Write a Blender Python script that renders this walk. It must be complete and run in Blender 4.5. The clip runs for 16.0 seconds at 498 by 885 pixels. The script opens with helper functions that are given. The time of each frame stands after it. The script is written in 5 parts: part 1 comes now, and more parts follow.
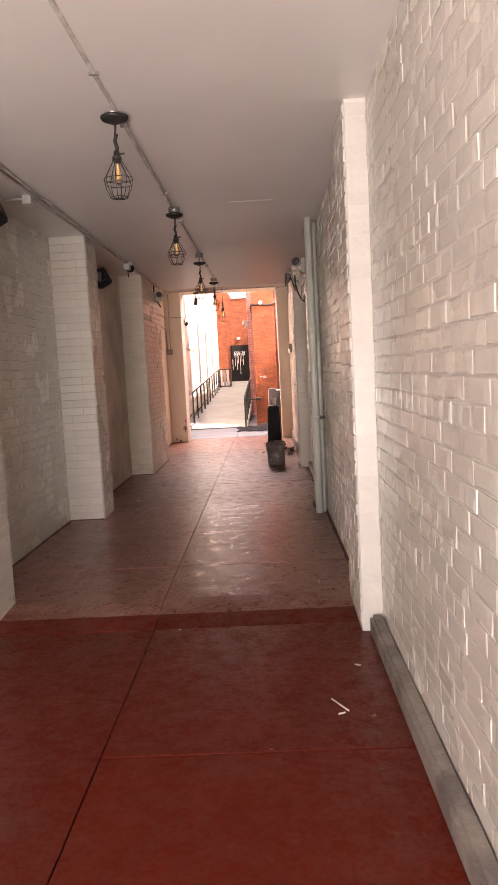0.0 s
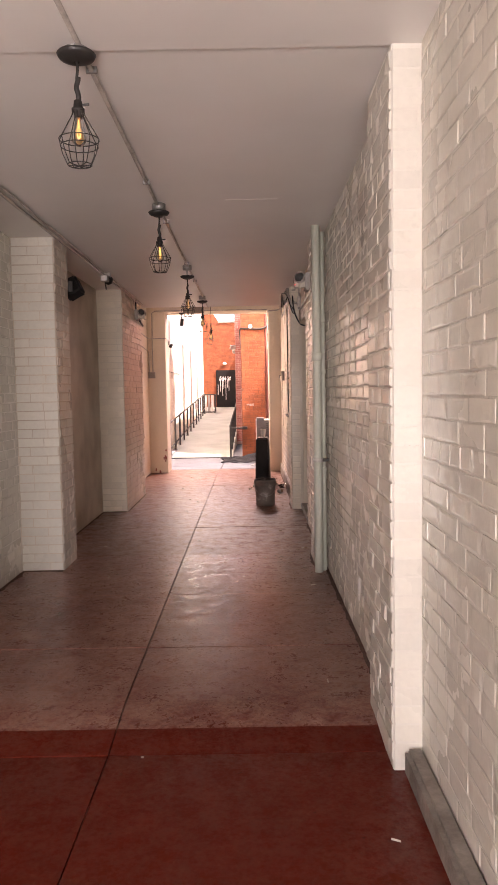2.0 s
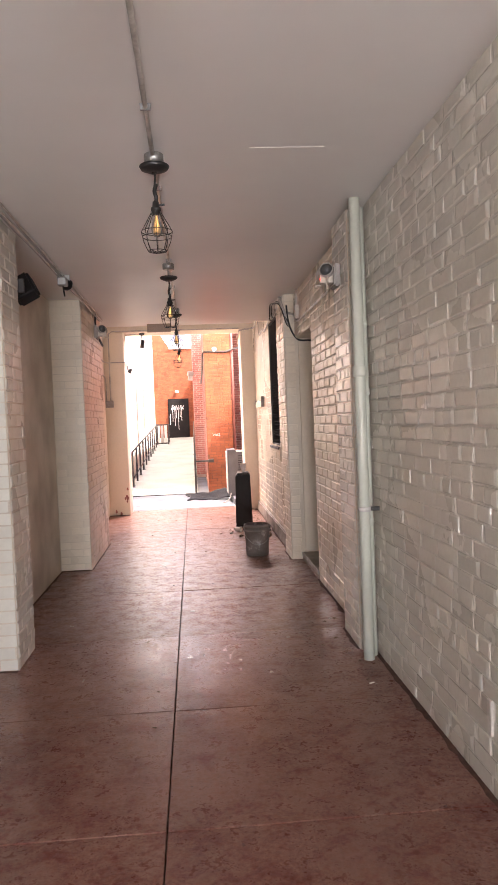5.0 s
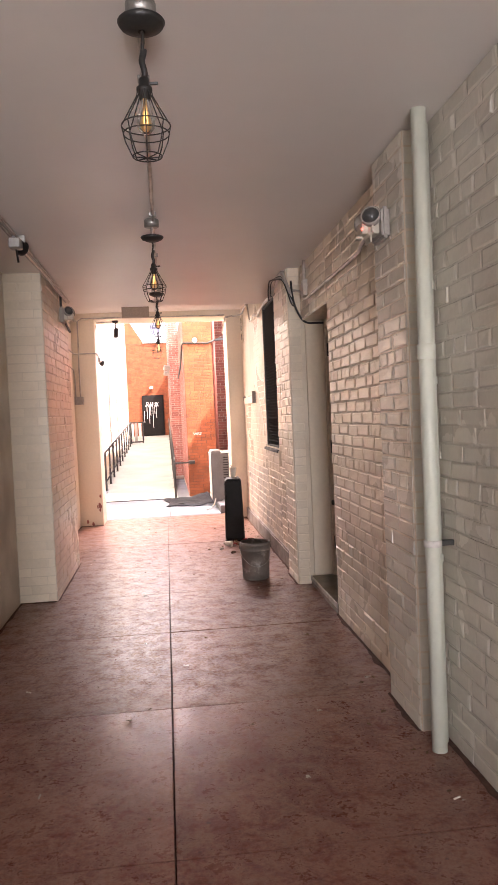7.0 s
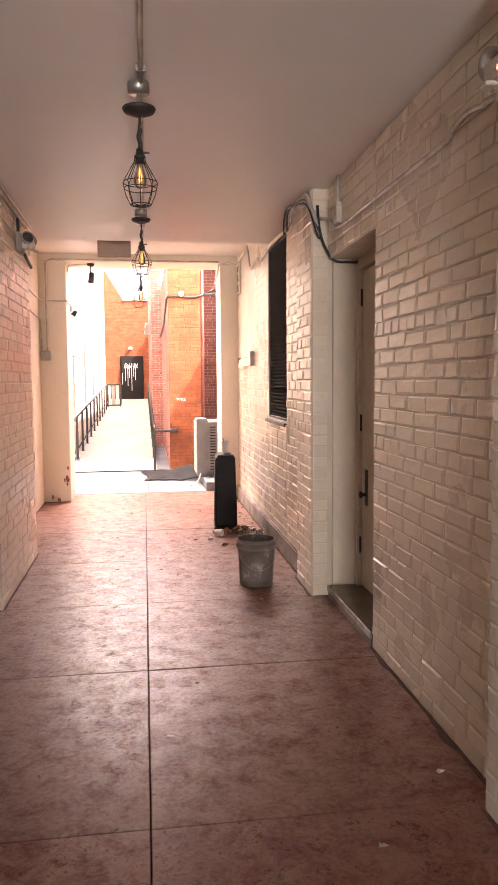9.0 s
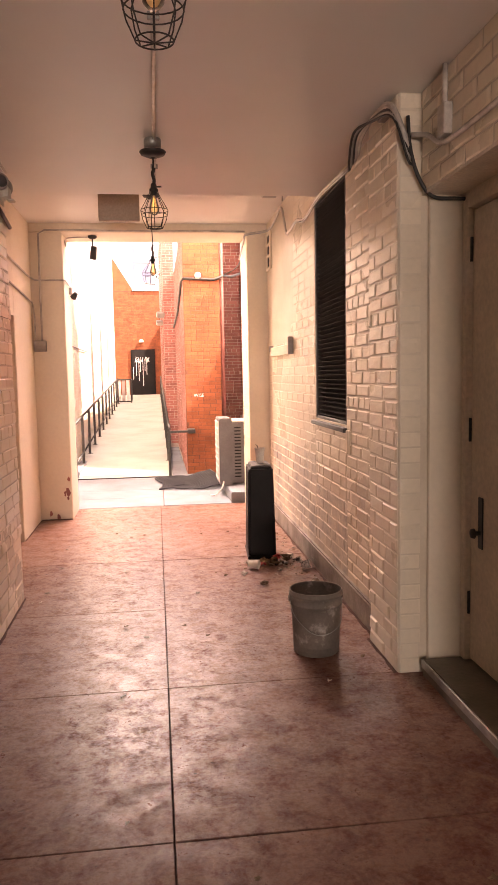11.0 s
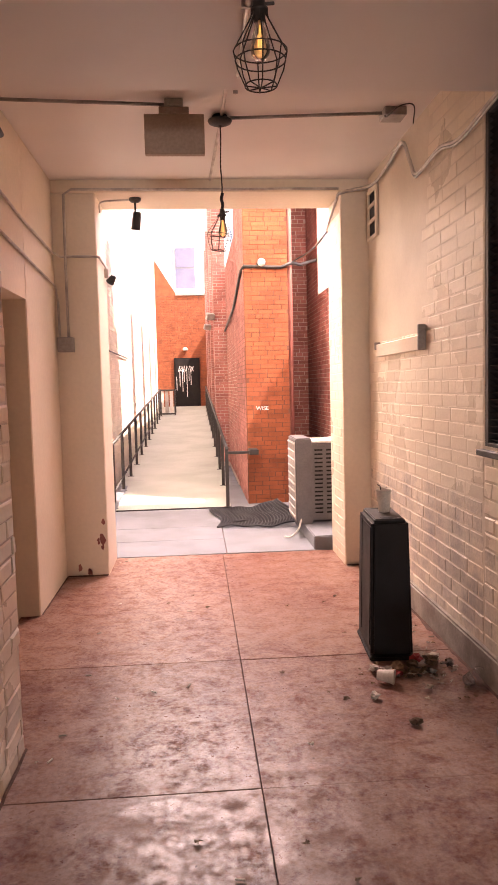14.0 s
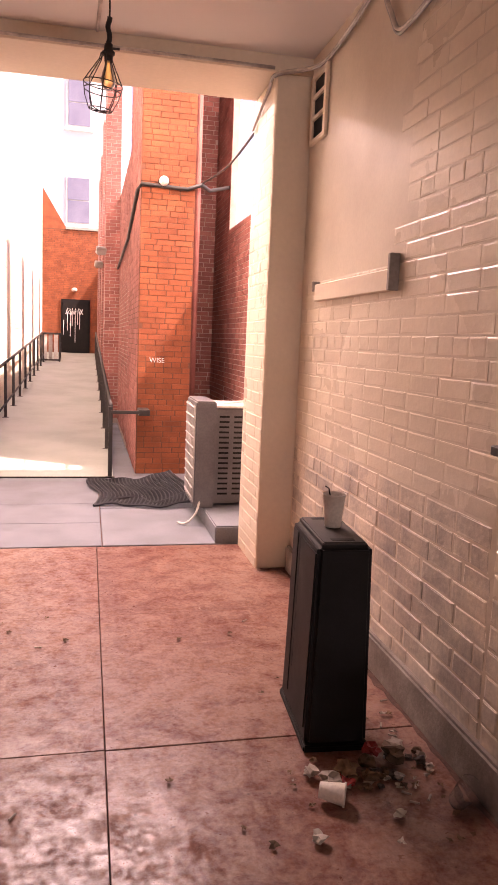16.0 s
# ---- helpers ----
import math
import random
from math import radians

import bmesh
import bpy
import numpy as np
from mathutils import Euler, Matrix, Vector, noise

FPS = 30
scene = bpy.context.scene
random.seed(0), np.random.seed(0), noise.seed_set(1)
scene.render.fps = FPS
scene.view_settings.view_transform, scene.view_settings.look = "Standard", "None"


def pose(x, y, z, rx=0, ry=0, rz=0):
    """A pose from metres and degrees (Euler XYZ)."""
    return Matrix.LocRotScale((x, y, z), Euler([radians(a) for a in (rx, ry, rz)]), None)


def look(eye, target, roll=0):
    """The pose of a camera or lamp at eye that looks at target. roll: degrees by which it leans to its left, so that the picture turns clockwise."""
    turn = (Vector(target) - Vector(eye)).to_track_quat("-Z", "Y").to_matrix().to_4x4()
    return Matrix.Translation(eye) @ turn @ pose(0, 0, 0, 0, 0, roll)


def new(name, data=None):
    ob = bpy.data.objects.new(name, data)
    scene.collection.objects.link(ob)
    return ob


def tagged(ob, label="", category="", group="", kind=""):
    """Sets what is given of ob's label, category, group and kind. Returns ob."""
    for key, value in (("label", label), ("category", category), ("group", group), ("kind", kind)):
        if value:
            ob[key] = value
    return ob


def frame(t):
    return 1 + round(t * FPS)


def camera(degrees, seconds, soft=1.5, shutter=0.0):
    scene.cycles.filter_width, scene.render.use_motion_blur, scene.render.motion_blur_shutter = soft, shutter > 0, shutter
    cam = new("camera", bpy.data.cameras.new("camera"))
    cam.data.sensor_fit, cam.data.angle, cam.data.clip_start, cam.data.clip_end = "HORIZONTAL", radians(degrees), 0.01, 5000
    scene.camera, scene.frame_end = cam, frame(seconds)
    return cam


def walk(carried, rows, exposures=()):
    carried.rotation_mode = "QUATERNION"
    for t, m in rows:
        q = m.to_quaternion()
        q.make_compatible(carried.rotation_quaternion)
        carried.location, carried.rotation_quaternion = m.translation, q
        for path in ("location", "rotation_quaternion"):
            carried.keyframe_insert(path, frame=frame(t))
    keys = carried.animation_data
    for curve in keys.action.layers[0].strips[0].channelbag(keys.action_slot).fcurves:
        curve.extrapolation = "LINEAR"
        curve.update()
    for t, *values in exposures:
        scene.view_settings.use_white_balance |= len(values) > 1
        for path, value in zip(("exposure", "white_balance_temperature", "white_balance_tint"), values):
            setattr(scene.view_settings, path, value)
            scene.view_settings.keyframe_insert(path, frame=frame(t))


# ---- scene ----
cam = camera(37.9, 16.0)
PATH = [
    (0, (0.154, 0.209, 1.531), (0.097, 2.198, 1.327), -3.0),
    (0.5, (0.179, 0.489, 1.545), (0.138, 2.476, 1.321), -3.1),
    (1, (0.089, 0.758, 1.572), (0.076, 2.751, 1.396), -3.0),
    (1.5, (0.069, 1.085, 1.546), (0.114, 3.08, 1.402), -2.1),
    (2, (0.057, 1.356, 1.582), (0.052, 3.351, 1.445), -1.0),
    (2.5, (-0.055, 1.603, 1.573), (-0.095, 3.598, 1.438), -1.3),
    (3, (-0.151, 1.823, 1.561), (-0.155, 3.817, 1.406), -1.5),
    (3.5, (-0.207, 2.121, 1.548), (-0.166, 4.114, 1.385), -1.2),
    (4, (-0.281, 2.419, 1.575), (-0.192, 4.411, 1.428), -0.9),
    (4.5, (-0.411, 2.733, 1.602), (-0.265, 4.726, 1.523), -2.0),
    (4.7, (-0.426, 2.838, 1.596), (-0.277, 4.832, 1.533), -2.2),
    (6.8, (-0.571, 4.203, 1.611), (-0.39, 6.194, 1.548), -2.3),
    (7, (-0.572, 4.363, 1.623), (-0.347, 6.349, 1.548), -2.5),
    (7.5, (-0.606, 4.708, 1.614), (-0.3, 6.68, 1.477), -0.9),
    (8, (-0.656, 5.091, 1.617), (-0.359, 7.063, 1.456), -0.4),
    (8.2, (-0.642, 5.242, 1.604), (-0.359, 7.214, 1.429), -0.3),
    (10.3, (-0.592, 6.935, 1.609), (-0.307, 8.909, 1.456), -0.6),
    (10.5, (-0.591, 7.08, 1.598), (-0.315, 9.054, 1.439), -0.7),
    (11, (-0.628, 7.483, 1.598), (-0.378, 9.459, 1.413), -1.1),
    (11.5, (-0.634, 7.869, 1.596), (-0.488, 9.854, 1.405), -0.1),
    (12, (-0.682, 8.22, 1.588), (-0.638, 10.211, 1.401), 0.1),
    (12.5, (-0.758, 8.559, 1.589), (-0.707, 10.548, 1.389), -0.9),
    (13, (-0.768, 8.924, 1.583), (-0.715, 10.914, 1.388), -1.0),
    (13.5, (-0.8, 9.278, 1.578), (-0.731, 11.269, 1.406), -1.0),
    (14, (-0.828, 9.655, 1.58), (-0.684, 11.644, 1.426), -1.4),
    (14.5, (-0.808, 10.048, 1.557), (-0.592, 12.027, 1.361), -0.7),
    (15, (-0.788, 10.412, 1.535), (-0.459, 12.367, 1.269), 0.1),
    (15.5, (-0.77, 10.785, 1.546), (-0.311, 12.712, 1.27), 0.8),
    (16, (-0.691, 11.181, 1.536), (-0.254, 13.113, 1.26), 2.4),
]
EXPOSURES = [(0.0, 1.85, 7300, 36), (3.2, 2.2, 7350, 36), (4.2, 2.45, 6600, 27), (7.0, 2.6, 6800, 29), (7.7, 2.82, 6850, 29), (10.5, 2.46, 8150, 38), (12.0, 2.14, 9000, 40), (13.0, 1.98, 8300, 39), (14.0, 1.86, 7700, 39), (15.5, 1.66, 7850, 49), (16.0, 1.45, 7900, 50)]
walk(cam, [(t, look(eye, target, roll)) for t, eye, target, roll in PATH], EXPOSURES)

# ---- world, sun, exposure ----
SUN_EL, SUN_AZ = 56, 115
world = bpy.data.worlds.new("sky")
scene.world = world
world.use_nodes = True
wn = world.node_tree.nodes
sky = wn.new("ShaderNodeTexSky")
sky.sky_type = 'NISHITA'
sky.sun_disc = False
sky.sun_elevation = radians(SUN_EL)
sky.sun_rotation = radians(SUN_AZ)
sky.dust_density = 2.0
world.node_tree.links.new(sky.outputs[0], wn["Background"].inputs[0])
wn["Background"].inputs[1].default_value = 0.15
sun = new("sun", bpy.data.lights.new("sun", 'SUN'))
sun.data.energy = 5.0
sun.data.angle = radians(0.53)
sun.data.color = (1.0, 0.93, 0.82)
sun_dir = Vector((math.sin(radians(SUN_AZ)) * math.cos(radians(SUN_EL)), math.cos(radians(SUN_AZ)) * math.cos(radians(SUN_EL)), math.sin(radians(SUN_EL))))
sun.matrix_world = look(sun_dir * 60, (0, 0, 0))


# added area lamps for daylight at the two mouths: ground bounce behind, sky in front
for name, at, target, w, h, power, tone in (("rear_daylight", (-0.55, -3.3, 0.12), (-0.55, -1.2, 2.4), 2.6, 2.4, 225.0, (0.92, 1.0, 0.97)), ("front_daylight", (-0.85, 18.2, 5.6), (-0.75, 11.0, 3.4), 2.4, 3.4, 330.0, (1.0, 0.93, 0.88))):
    lamp = new(name, bpy.data.lights.new(name, 'AREA'))
    lamp.data.shape, lamp.data.size, lamp.data.size_y = 'RECTANGLE', w, h
    lamp.data.energy, lamp.data.color = power, tone
    lamp.matrix_world = look(at, target)


# ---- materials ----
def material(name, base, rough=0.6, metal=0.0, second=None, scale=3.0, grain=60.0, bump=0.15, spread=0.35, island=0.0, rnd=0.0, spec=0.5, coat=0.0, stain=None, stain_scale=1.2, stain_at=0.6, rough2=None, stretch=(1, 1, 1), relief=1.0, patch=None, stain_soft=0.05, speck=0.11):
    """Procedural surface: two tones by large noise, fine grain, optional stains, per-piece variation."""
    m = bpy.data.materials.new(name)
    m.use_nodes = True
    nt = m.node_tree
    n, link = nt.nodes, nt.links.new
    b = n["Principled BSDF"]
    geo = n.new("ShaderNodeNewGeometry")
    mp = n.new("ShaderNodeMapping")
    mp.inputs["Scale"].default_value = stretch
    link(geo.outputs["Position"], mp.inputs["Vector"])
    big = n.new("ShaderNodeTexNoise")
    big.inputs["Scale"].default_value = scale
    big.inputs["Detail"].default_value = 6
    fine = n.new("ShaderNodeTexNoise")
    fine.inputs["Scale"].default_value = grain
    fine.inputs["Detail"].default_value = 4
    link(mp.outputs[0], big.inputs["Vector"])
    link(mp.outputs[0], fine.inputs["Vector"])
    second = second or tuple(c * (1 - spread) for c in base)
    ramp = n.new("ShaderNodeValToRGB")
    ramp.color_ramp.elements[0].position = 0.38
    ramp.color_ramp.elements[1].position = 0.64
    ramp.color_ramp.elements[0].color = (*base, 1)
    ramp.color_ramp.elements[1].color = (*second, 1)
    link(big.outputs[0], ramp.inputs[0])
    col = ramp.outputs[0]
    hsv = n.new("ShaderNodeHueSaturation")
    mr = n.new("ShaderNodeMapRange")
    mr.inputs["From Min"].default_value, mr.inputs["From Max"].default_value = 0.3, 0.7
    mr.inputs["To Min"].default_value, mr.inputs["To Max"].default_value = 1 - speck, 1 + speck
    link(fine.outputs[0], mr.inputs[0])
    val = mr.outputs[0]
    for amount, source in ((rnd, "obj"), (island, "isl")):
        if amount:
            src = n.new("ShaderNodeObjectInfo").outputs["Random"] if source == "obj" else geo.outputs["Random Per Island"]
            r2 = n.new("ShaderNodeMapRange")
            r2.inputs["To Min"].default_value, r2.inputs["To Max"].default_value = 1 - amount, 1 + amount
            link(src, r2.inputs[0])
            mul = n.new("ShaderNodeMath")
            mul.operation = 'MULTIPLY'
            link(val, mul.inputs[0])
            link(r2.outputs[0], mul.inputs[1])
            val = mul.outputs[0]
    link(val, hsv.inputs["Value"])
    if stain:
        sn = n.new("ShaderNodeTexNoise")
        sn.inputs["Scale"].default_value = stain_scale
        sn.inputs["Detail"].default_value = 9
        sn.inputs["Roughness"].default_value = 0.65
        link(mp.outputs[0], sn.inputs["Vector"])
        sr = n.new("ShaderNodeValToRGB")
        sr.color_ramp.elements[0].position = stain_at - stain_soft
        sr.color_ramp.elements[1].position = stain_at + 2 * stain_soft
        link(sn.outputs[0], sr.inputs[0])
        mx = n.new("ShaderNodeMixRGB")
        mx.inputs["Color2"].default_value = (*stain, 1)
        link(sr.outputs[0], mx.inputs["Fac"])
        link(col, mx.inputs["Color1"])
        col = mx.outputs[0]
    link(col, hsv.inputs["Color"])
    link(hsv.outputs[0], b.inputs["Base Color"])
    rr = n.new("ShaderNodeMapRange")
    rr.inputs["From Min"].default_value, rr.inputs["From Max"].default_value = 0.35, 0.65
    rr.inputs["To Min"].default_value, rr.inputs["To Max"].default_value = rough, rough2 if rough2 is not None else min(1, rough + 0.12)
    gloss = big
    if patch:
        gloss = n.new("ShaderNodeTexNoise")
        gloss.inputs["Scale"].default_value = patch
        gloss.inputs["Detail"].default_value = 8
        gloss.inputs["Roughness"].default_value = 0.68
        link(mp.outputs[0], gloss.inputs["Vector"])
    link(gloss.outputs[0], rr.inputs[0])
    link(rr.outputs[0], b.inputs["Roughness"])
    b.inputs["Metallic"].default_value = metal
    if isinstance(spec, tuple):
        worn = n.new("ShaderNodeMapRange")
        worn.inputs["From Min"].default_value, worn.inputs["From Max"].default_value = 0.40, 0.62
        worn.inputs["To Min"].default_value, worn.inputs["To Max"].default_value = spec
        link(gloss.outputs[0], worn.inputs[0])
        link(worn.outputs[0], b.inputs["Specular IOR Level"])
    else:
        b.inputs["Specular IOR Level"].default_value = spec
    b.inputs["Coat Weight"].default_value = coat
    if bump:
        add = n.new("ShaderNodeMath")
        add.operation = 'MULTIPLY_ADD'
        add.inputs[1].default_value = 0.35
        link(fine.outputs[0], add.inputs[0])
        scaled = n.new("ShaderNodeMath")
        scaled.operation = 'MULTIPLY'
        scaled.inputs[1].default_value = relief
        link(big.outputs[0], scaled.inputs[0])
        link(scaled.outputs[0], add.inputs[2])
        bp = n.new("ShaderNodeBump")
        bp.inputs["Strength"].default_value = bump
        bp.inputs["Distance"].default_value = 0.02
        link(add.outputs[0], bp.inputs["Height"])
        link(bp.outputs[0], b.inputs["Normal"])
    return m


def floor_paint(name, base, worn, dirt, wear=0.5, gloss=(0.27, 0.52), level=(0.62, 0.06)):
    """Walked-on floor paint: ragged worn patches, scuffs, dark dirt specks, patchy gloss and shallow trowel relief."""
    m = bpy.data.materials.new(name)
    m.use_nodes = True
    nt = m.node_tree
    n, link = nt.nodes, nt.links.new
    b = n["Principled BSDF"]
    geo = n.new("ShaderNodeNewGeometry")

    def noise_of(scale, detail, rough, stretch=(1, 1, 1), twist=0.0):
        mp = n.new("ShaderNodeMapping")
        mp.inputs["Scale"].default_value = stretch
        link(geo.outputs["Position"], mp.inputs["Vector"])
        t = n.new("ShaderNodeTexNoise")
        t.inputs["Scale"].default_value = scale
        t.inputs["Detail"].default_value = detail
        t.inputs["Roughness"].default_value = rough
        t.inputs["Distortion"].default_value = twist
        link(mp.outputs[0], t.inputs["Vector"])
        return t.outputs[0]

    def span(source, a, z, lo, hi):
        t = n.new("ShaderNodeMapRange")
        for key, value in (("From Min", a), ("From Max", z), ("To Min", lo), ("To Max", hi)):
            t.inputs[key].default_value = value
        link(source, t.inputs[0])
        return t.outputs[0]

    def mixed(fac, one, two):
        t = n.new("ShaderNodeMixRGB")
        link(fac, t.inputs["Fac"])
        for socket, c in (("Color1", one), ("Color2", two)):
            if isinstance(c, tuple):
                t.inputs[socket].default_value = (*c, 1)
            else:
                link(c, t.inputs[socket])
        return t.outputs[0]

    def maths(kind, one, two):
        t = n.new("ShaderNodeMath")
        t.operation = kind
        for k, c in enumerate((one, two)):
            if isinstance(c, float):
                t.inputs[k].default_value = c
            else:
                link(c, t.inputs[k])
        return t.outputs[0]

    broad = noise_of(1.1, 4, 0.55)
    ragged = noise_of(7.0, 10, 0.72, (1, 1, 1), 0.6)
    fine = noise_of(42.0, 6, 0.7)
    scuff = noise_of(9.0, 8, 0.7, (2.2, 0.5, 1), 0.3)
    mask = maths('ADD', maths('MULTIPLY', ragged, 0.62), maths('ADD', maths('MULTIPLY', broad, 0.24), maths('MULTIPLY', fine, 0.14)))
    worn_at = span(mask, wear - 0.05, wear + 0.07, 0.0, 1.0)
    colour = mixed(worn_at, base, worn)
    colour = mixed(span(scuff, 0.57, 0.74, 0.0, 0.32), colour, dirt)
    colour = mixed(span(noise_of(26.0, 3, 0.5), 0.69, 0.74, 0.0, 0.7), colour, dirt)
    hsv = n.new("ShaderNodeHueSaturation")
    link(colour, hsv.inputs["Color"])
    info = n.new("ShaderNodeObjectInfo")
    link(maths('MULTIPLY', span(fine, 0.3, 0.7, 0.86, 1.14), span(info.outputs["Random"], 0.0, 1.0, 0.93, 1.07)), hsv.inputs["Value"])
    link(hsv.outputs[0], b.inputs["Base Color"])
    rub = maths('ADD', maths('MULTIPLY', noise_of(8.0, 8, 0.75), 0.55), maths('MULTIPLY', noise_of(38.0, 5, 0.75), 0.45))
    link(span(rub, 0.40, 0.62, gloss[0], gloss[1]), b.inputs["Roughness"])
    link(span(rub, 0.43, 0.57, level[0], level[1]), b.inputs["Specular IOR Level"])
    bp = n.new("ShaderNodeBump")
    bp.inputs["Strength"].default_value = 0.06
    bp.inputs["Distance"].default_value = 0.001
    link(fine, bp.inputs["Height"])
    link(bp.outputs[0], b.inputs["Normal"])
    return m


def glowing(name, colour, strength):
    m = bpy.data.materials.new(name)
    m.use_nodes = True
    b = m.node_tree.nodes["Principled BSDF"]
    b.inputs["Base Color"].default_value = (*colour, 1)
    b.inputs["Emission Color"].default_value = (*colour, 1)
    b.inputs["Emission Strength"].default_value = strength
    return m


def glassy(name, colour, rough=0.02):
    m = bpy.data.materials.new(name)
    m.use_nodes = True
    b = m.node_tree.nodes["Principled BSDF"]
    b.inputs["Base Color"].default_value = (*colour, 1)
    b.inputs["Transmission Weight"].default_value = 1.0
    b.inputs["Roughness"].default_value = rough
    return m


# far walls' paint: red floor bounce put into the colour, warmer than PALE
CREAM = material("bounce_warmed_cream", (0.80, 0.705, 0.565), 0.24, second=(0.74, 0.64, 0.50), scale=1.3, grain=38, bump=0.14, speck=0.03, island=0.05, rnd=0.05, stain=(0.5, 0.43, 0.35), stain_scale=3.0, stain_at=0.68)
PALE = material("pale_wall_paint", (0.76, 0.73, 0.645), 0.20, second=(0.70, 0.66, 0.57), scale=1.3, grain=38, bump=0.14, speck=0.03, island=0.05, rnd=0.05, stain=(0.52, 0.48, 0.41), stain_scale=3.0, stain_at=0.68)
STAINED = material("stained_cream_paint", (0.78, 0.69, 0.56), 0.4, second=(0.62, 0.55, 0.46), scale=2.4, grain=45, bump=0.25, island=0.08, rnd=0.08, stain=(0.30, 0.265, 0.25), stain_scale=3.0, stain_at=0.53, stain_soft=0.09)
# mortar toned below the brick paint: shade of the joints put into colour
MORTAR_CREAM = material("cream_mortar_paint_shaded", (0.66, 0.575, 0.465), 0.4, second=(0.50, 0.425, 0.34), scale=2.0, grain=70, bump=0.3)
MORTAR_PALE = material("pale_mortar_paint_shaded", (0.70, 0.67, 0.595), 0.4, second=(0.57, 0.535, 0.465), scale=2.0, grain=70, bump=0.3)
PILLAR_PALE = material("pale_pillar_paint", (0.75, 0.72, 0.64), 0.3, second=(0.68, 0.64, 0.56), scale=2.0, grain=60, bump=0.06, speck=0.03)
PILLAR_CREAM = material("cream_pillar_paint", (0.74, 0.65, 0.52), 0.3, second=(0.64, 0.55, 0.43), scale=2.0, grain=60, bump=0.06, speck=0.03)
PLASTER_PALE = material("pale_plaster", (0.77, 0.755, 0.69), 0.42, second=(0.7, 0.68, 0.61), scale=0.9, grain=30, bump=0.1, relief=0.3)
PLASTER = material("cream_plaster", (0.80, 0.705, 0.565), 0.45, second=(0.73, 0.635, 0.495), scale=0.9, grain=30, bump=0.05, relief=0.4, speck=0.03, stain=(0.55, 0.46, 0.36), stain_scale=1.6, stain_at=0.7)
CEILING = material("ceiling_paint", (0.82, 0.79, 0.75), 0.36, second=(0.79, 0.755, 0.71), scale=0.5, grain=3, bump=0.0, speck=0.012)
FLOOR_RED = floor_paint("worn_red_floor_paint", (0.185, 0.055, 0.039), (0.31, 0.155, 0.115), (0.09, 0.034, 0.026), wear=0.48, gloss=(0.22, 0.47), level=(0.88, 0.12))
FLOOR_TAN = floor_paint("faded_red_floor_paint", (0.172, 0.064, 0.045), (0.28, 0.153, 0.112), (0.082, 0.038, 0.027), wear=0.48)
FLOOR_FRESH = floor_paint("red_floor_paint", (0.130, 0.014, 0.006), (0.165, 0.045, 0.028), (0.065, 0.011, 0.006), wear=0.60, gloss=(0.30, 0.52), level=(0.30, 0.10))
JOINT = material("joint_dirt", (0.17, 0.085, 0.065), 0.9, grain=80)
CONCRETE = material("concrete", (0.20, 0.215, 0.24), 0.75, second=(0.165, 0.175, 0.19), scale=2.0, grain=90, bump=0.3, stain=(0.13, 0.13, 0.13), stain_scale=2.2, stain_at=0.66, rnd=0.05)
CURB = material("curb_paint", (0.33, 0.29, 0.25), 0.6, second=(0.20, 0.17, 0.15), scale=5, grain=60, bump=0.4)
BRICK_ORANGE = material("orange_brick", (0.29, 0.09, 0.04), 0.8, second=(0.22, 0.068, 0.034), scale=4, grain=120, bump=0.5, island=0.12, rnd=0.12, spec=0.25)
BRICK_RED = material("red_brick", (0.38, 0.155, 0.13), 0.8, second=(0.30, 0.12, 0.10), scale=4, grain=120, bump=0.5, island=0.18, rnd=0.18, spec=0.25)
MORTAR_GREY = material("lime_mortar", (0.52, 0.42, 0.37), 0.95, second=(0.42, 0.33, 0.28), scale=5, grain=150, bump=0.4)
MORTAR_DARK = material("brown_mortar", (0.15, 0.06, 0.035), 0.95, second=(0.11, 0.045, 0.03), scale=5, grain=150, bump=0.4)
WHITEWASH = material("white_painted_brick", (0.80, 0.78, 0.66), 0.7, second=(0.7, 0.67, 0.55), scale=2, grain=60, bump=0.4, island=0.05, rnd=0.05)
STUCCO = material("white_stucco", (0.9, 0.88, 0.82), 0.8, second=(0.84, 0.82, 0.76), scale=0.8, grain=40, bump=0.2)
BLACK_METAL = material("black_metal", (0.018, 0.017, 0.016), 0.45, second=(0.03, 0.026, 0.022), scale=9, grain=120, bump=0.1)
BLACK_PLASTIC = material("black_plastic", (0.010, 0.008, 0.007), 0.5, spec=0.18, second=(0.017, 0.016, 0.016), scale=5, grain=180, bump=0.08)
# the bin's top panel, lighter than its body
BIN_TOP = material("lighter_black_plastic", (0.030, 0.026, 0.024), 0.6, second=(0.045, 0.039, 0.035), scale=7, grain=120, bump=0.08)
RUBBER = material("black_rubber", (0.025, 0.026, 0.03), 0.7, grain=120)
STEEL = material("galvanised_steel", (0.42, 0.42, 0.40), 0.38, metal=0.85, second=(0.34, 0.33, 0.31), scale=12, grain=90, bump=0.1)
CONDUIT = material("painted_conduit", (0.60, 0.55, 0.49), 0.3, metal=0.15, second=(0.4, 0.36, 0.32), scale=8, grain=60, bump=0.1)
PIPE_PAINT = material("pale_green_pipe_paint", (0.66, 0.68, 0.58), 0.32, second=(0.6, 0.62, 0.53), scale=4, grain=40, bump=0.04, speck=0.025)
DOOR_PAINT = material("beige_door_paint", (0.66, 0.56, 0.44), 0.4, second=(0.58, 0.48, 0.37), scale=1.5, grain=40, bump=0.12)
SILL = material("worn_stone_sill", (0.16, 0.13, 0.09), 0.3, second=(0.11, 0.09, 0.06), scale=4, grain=50, bump=0.2)
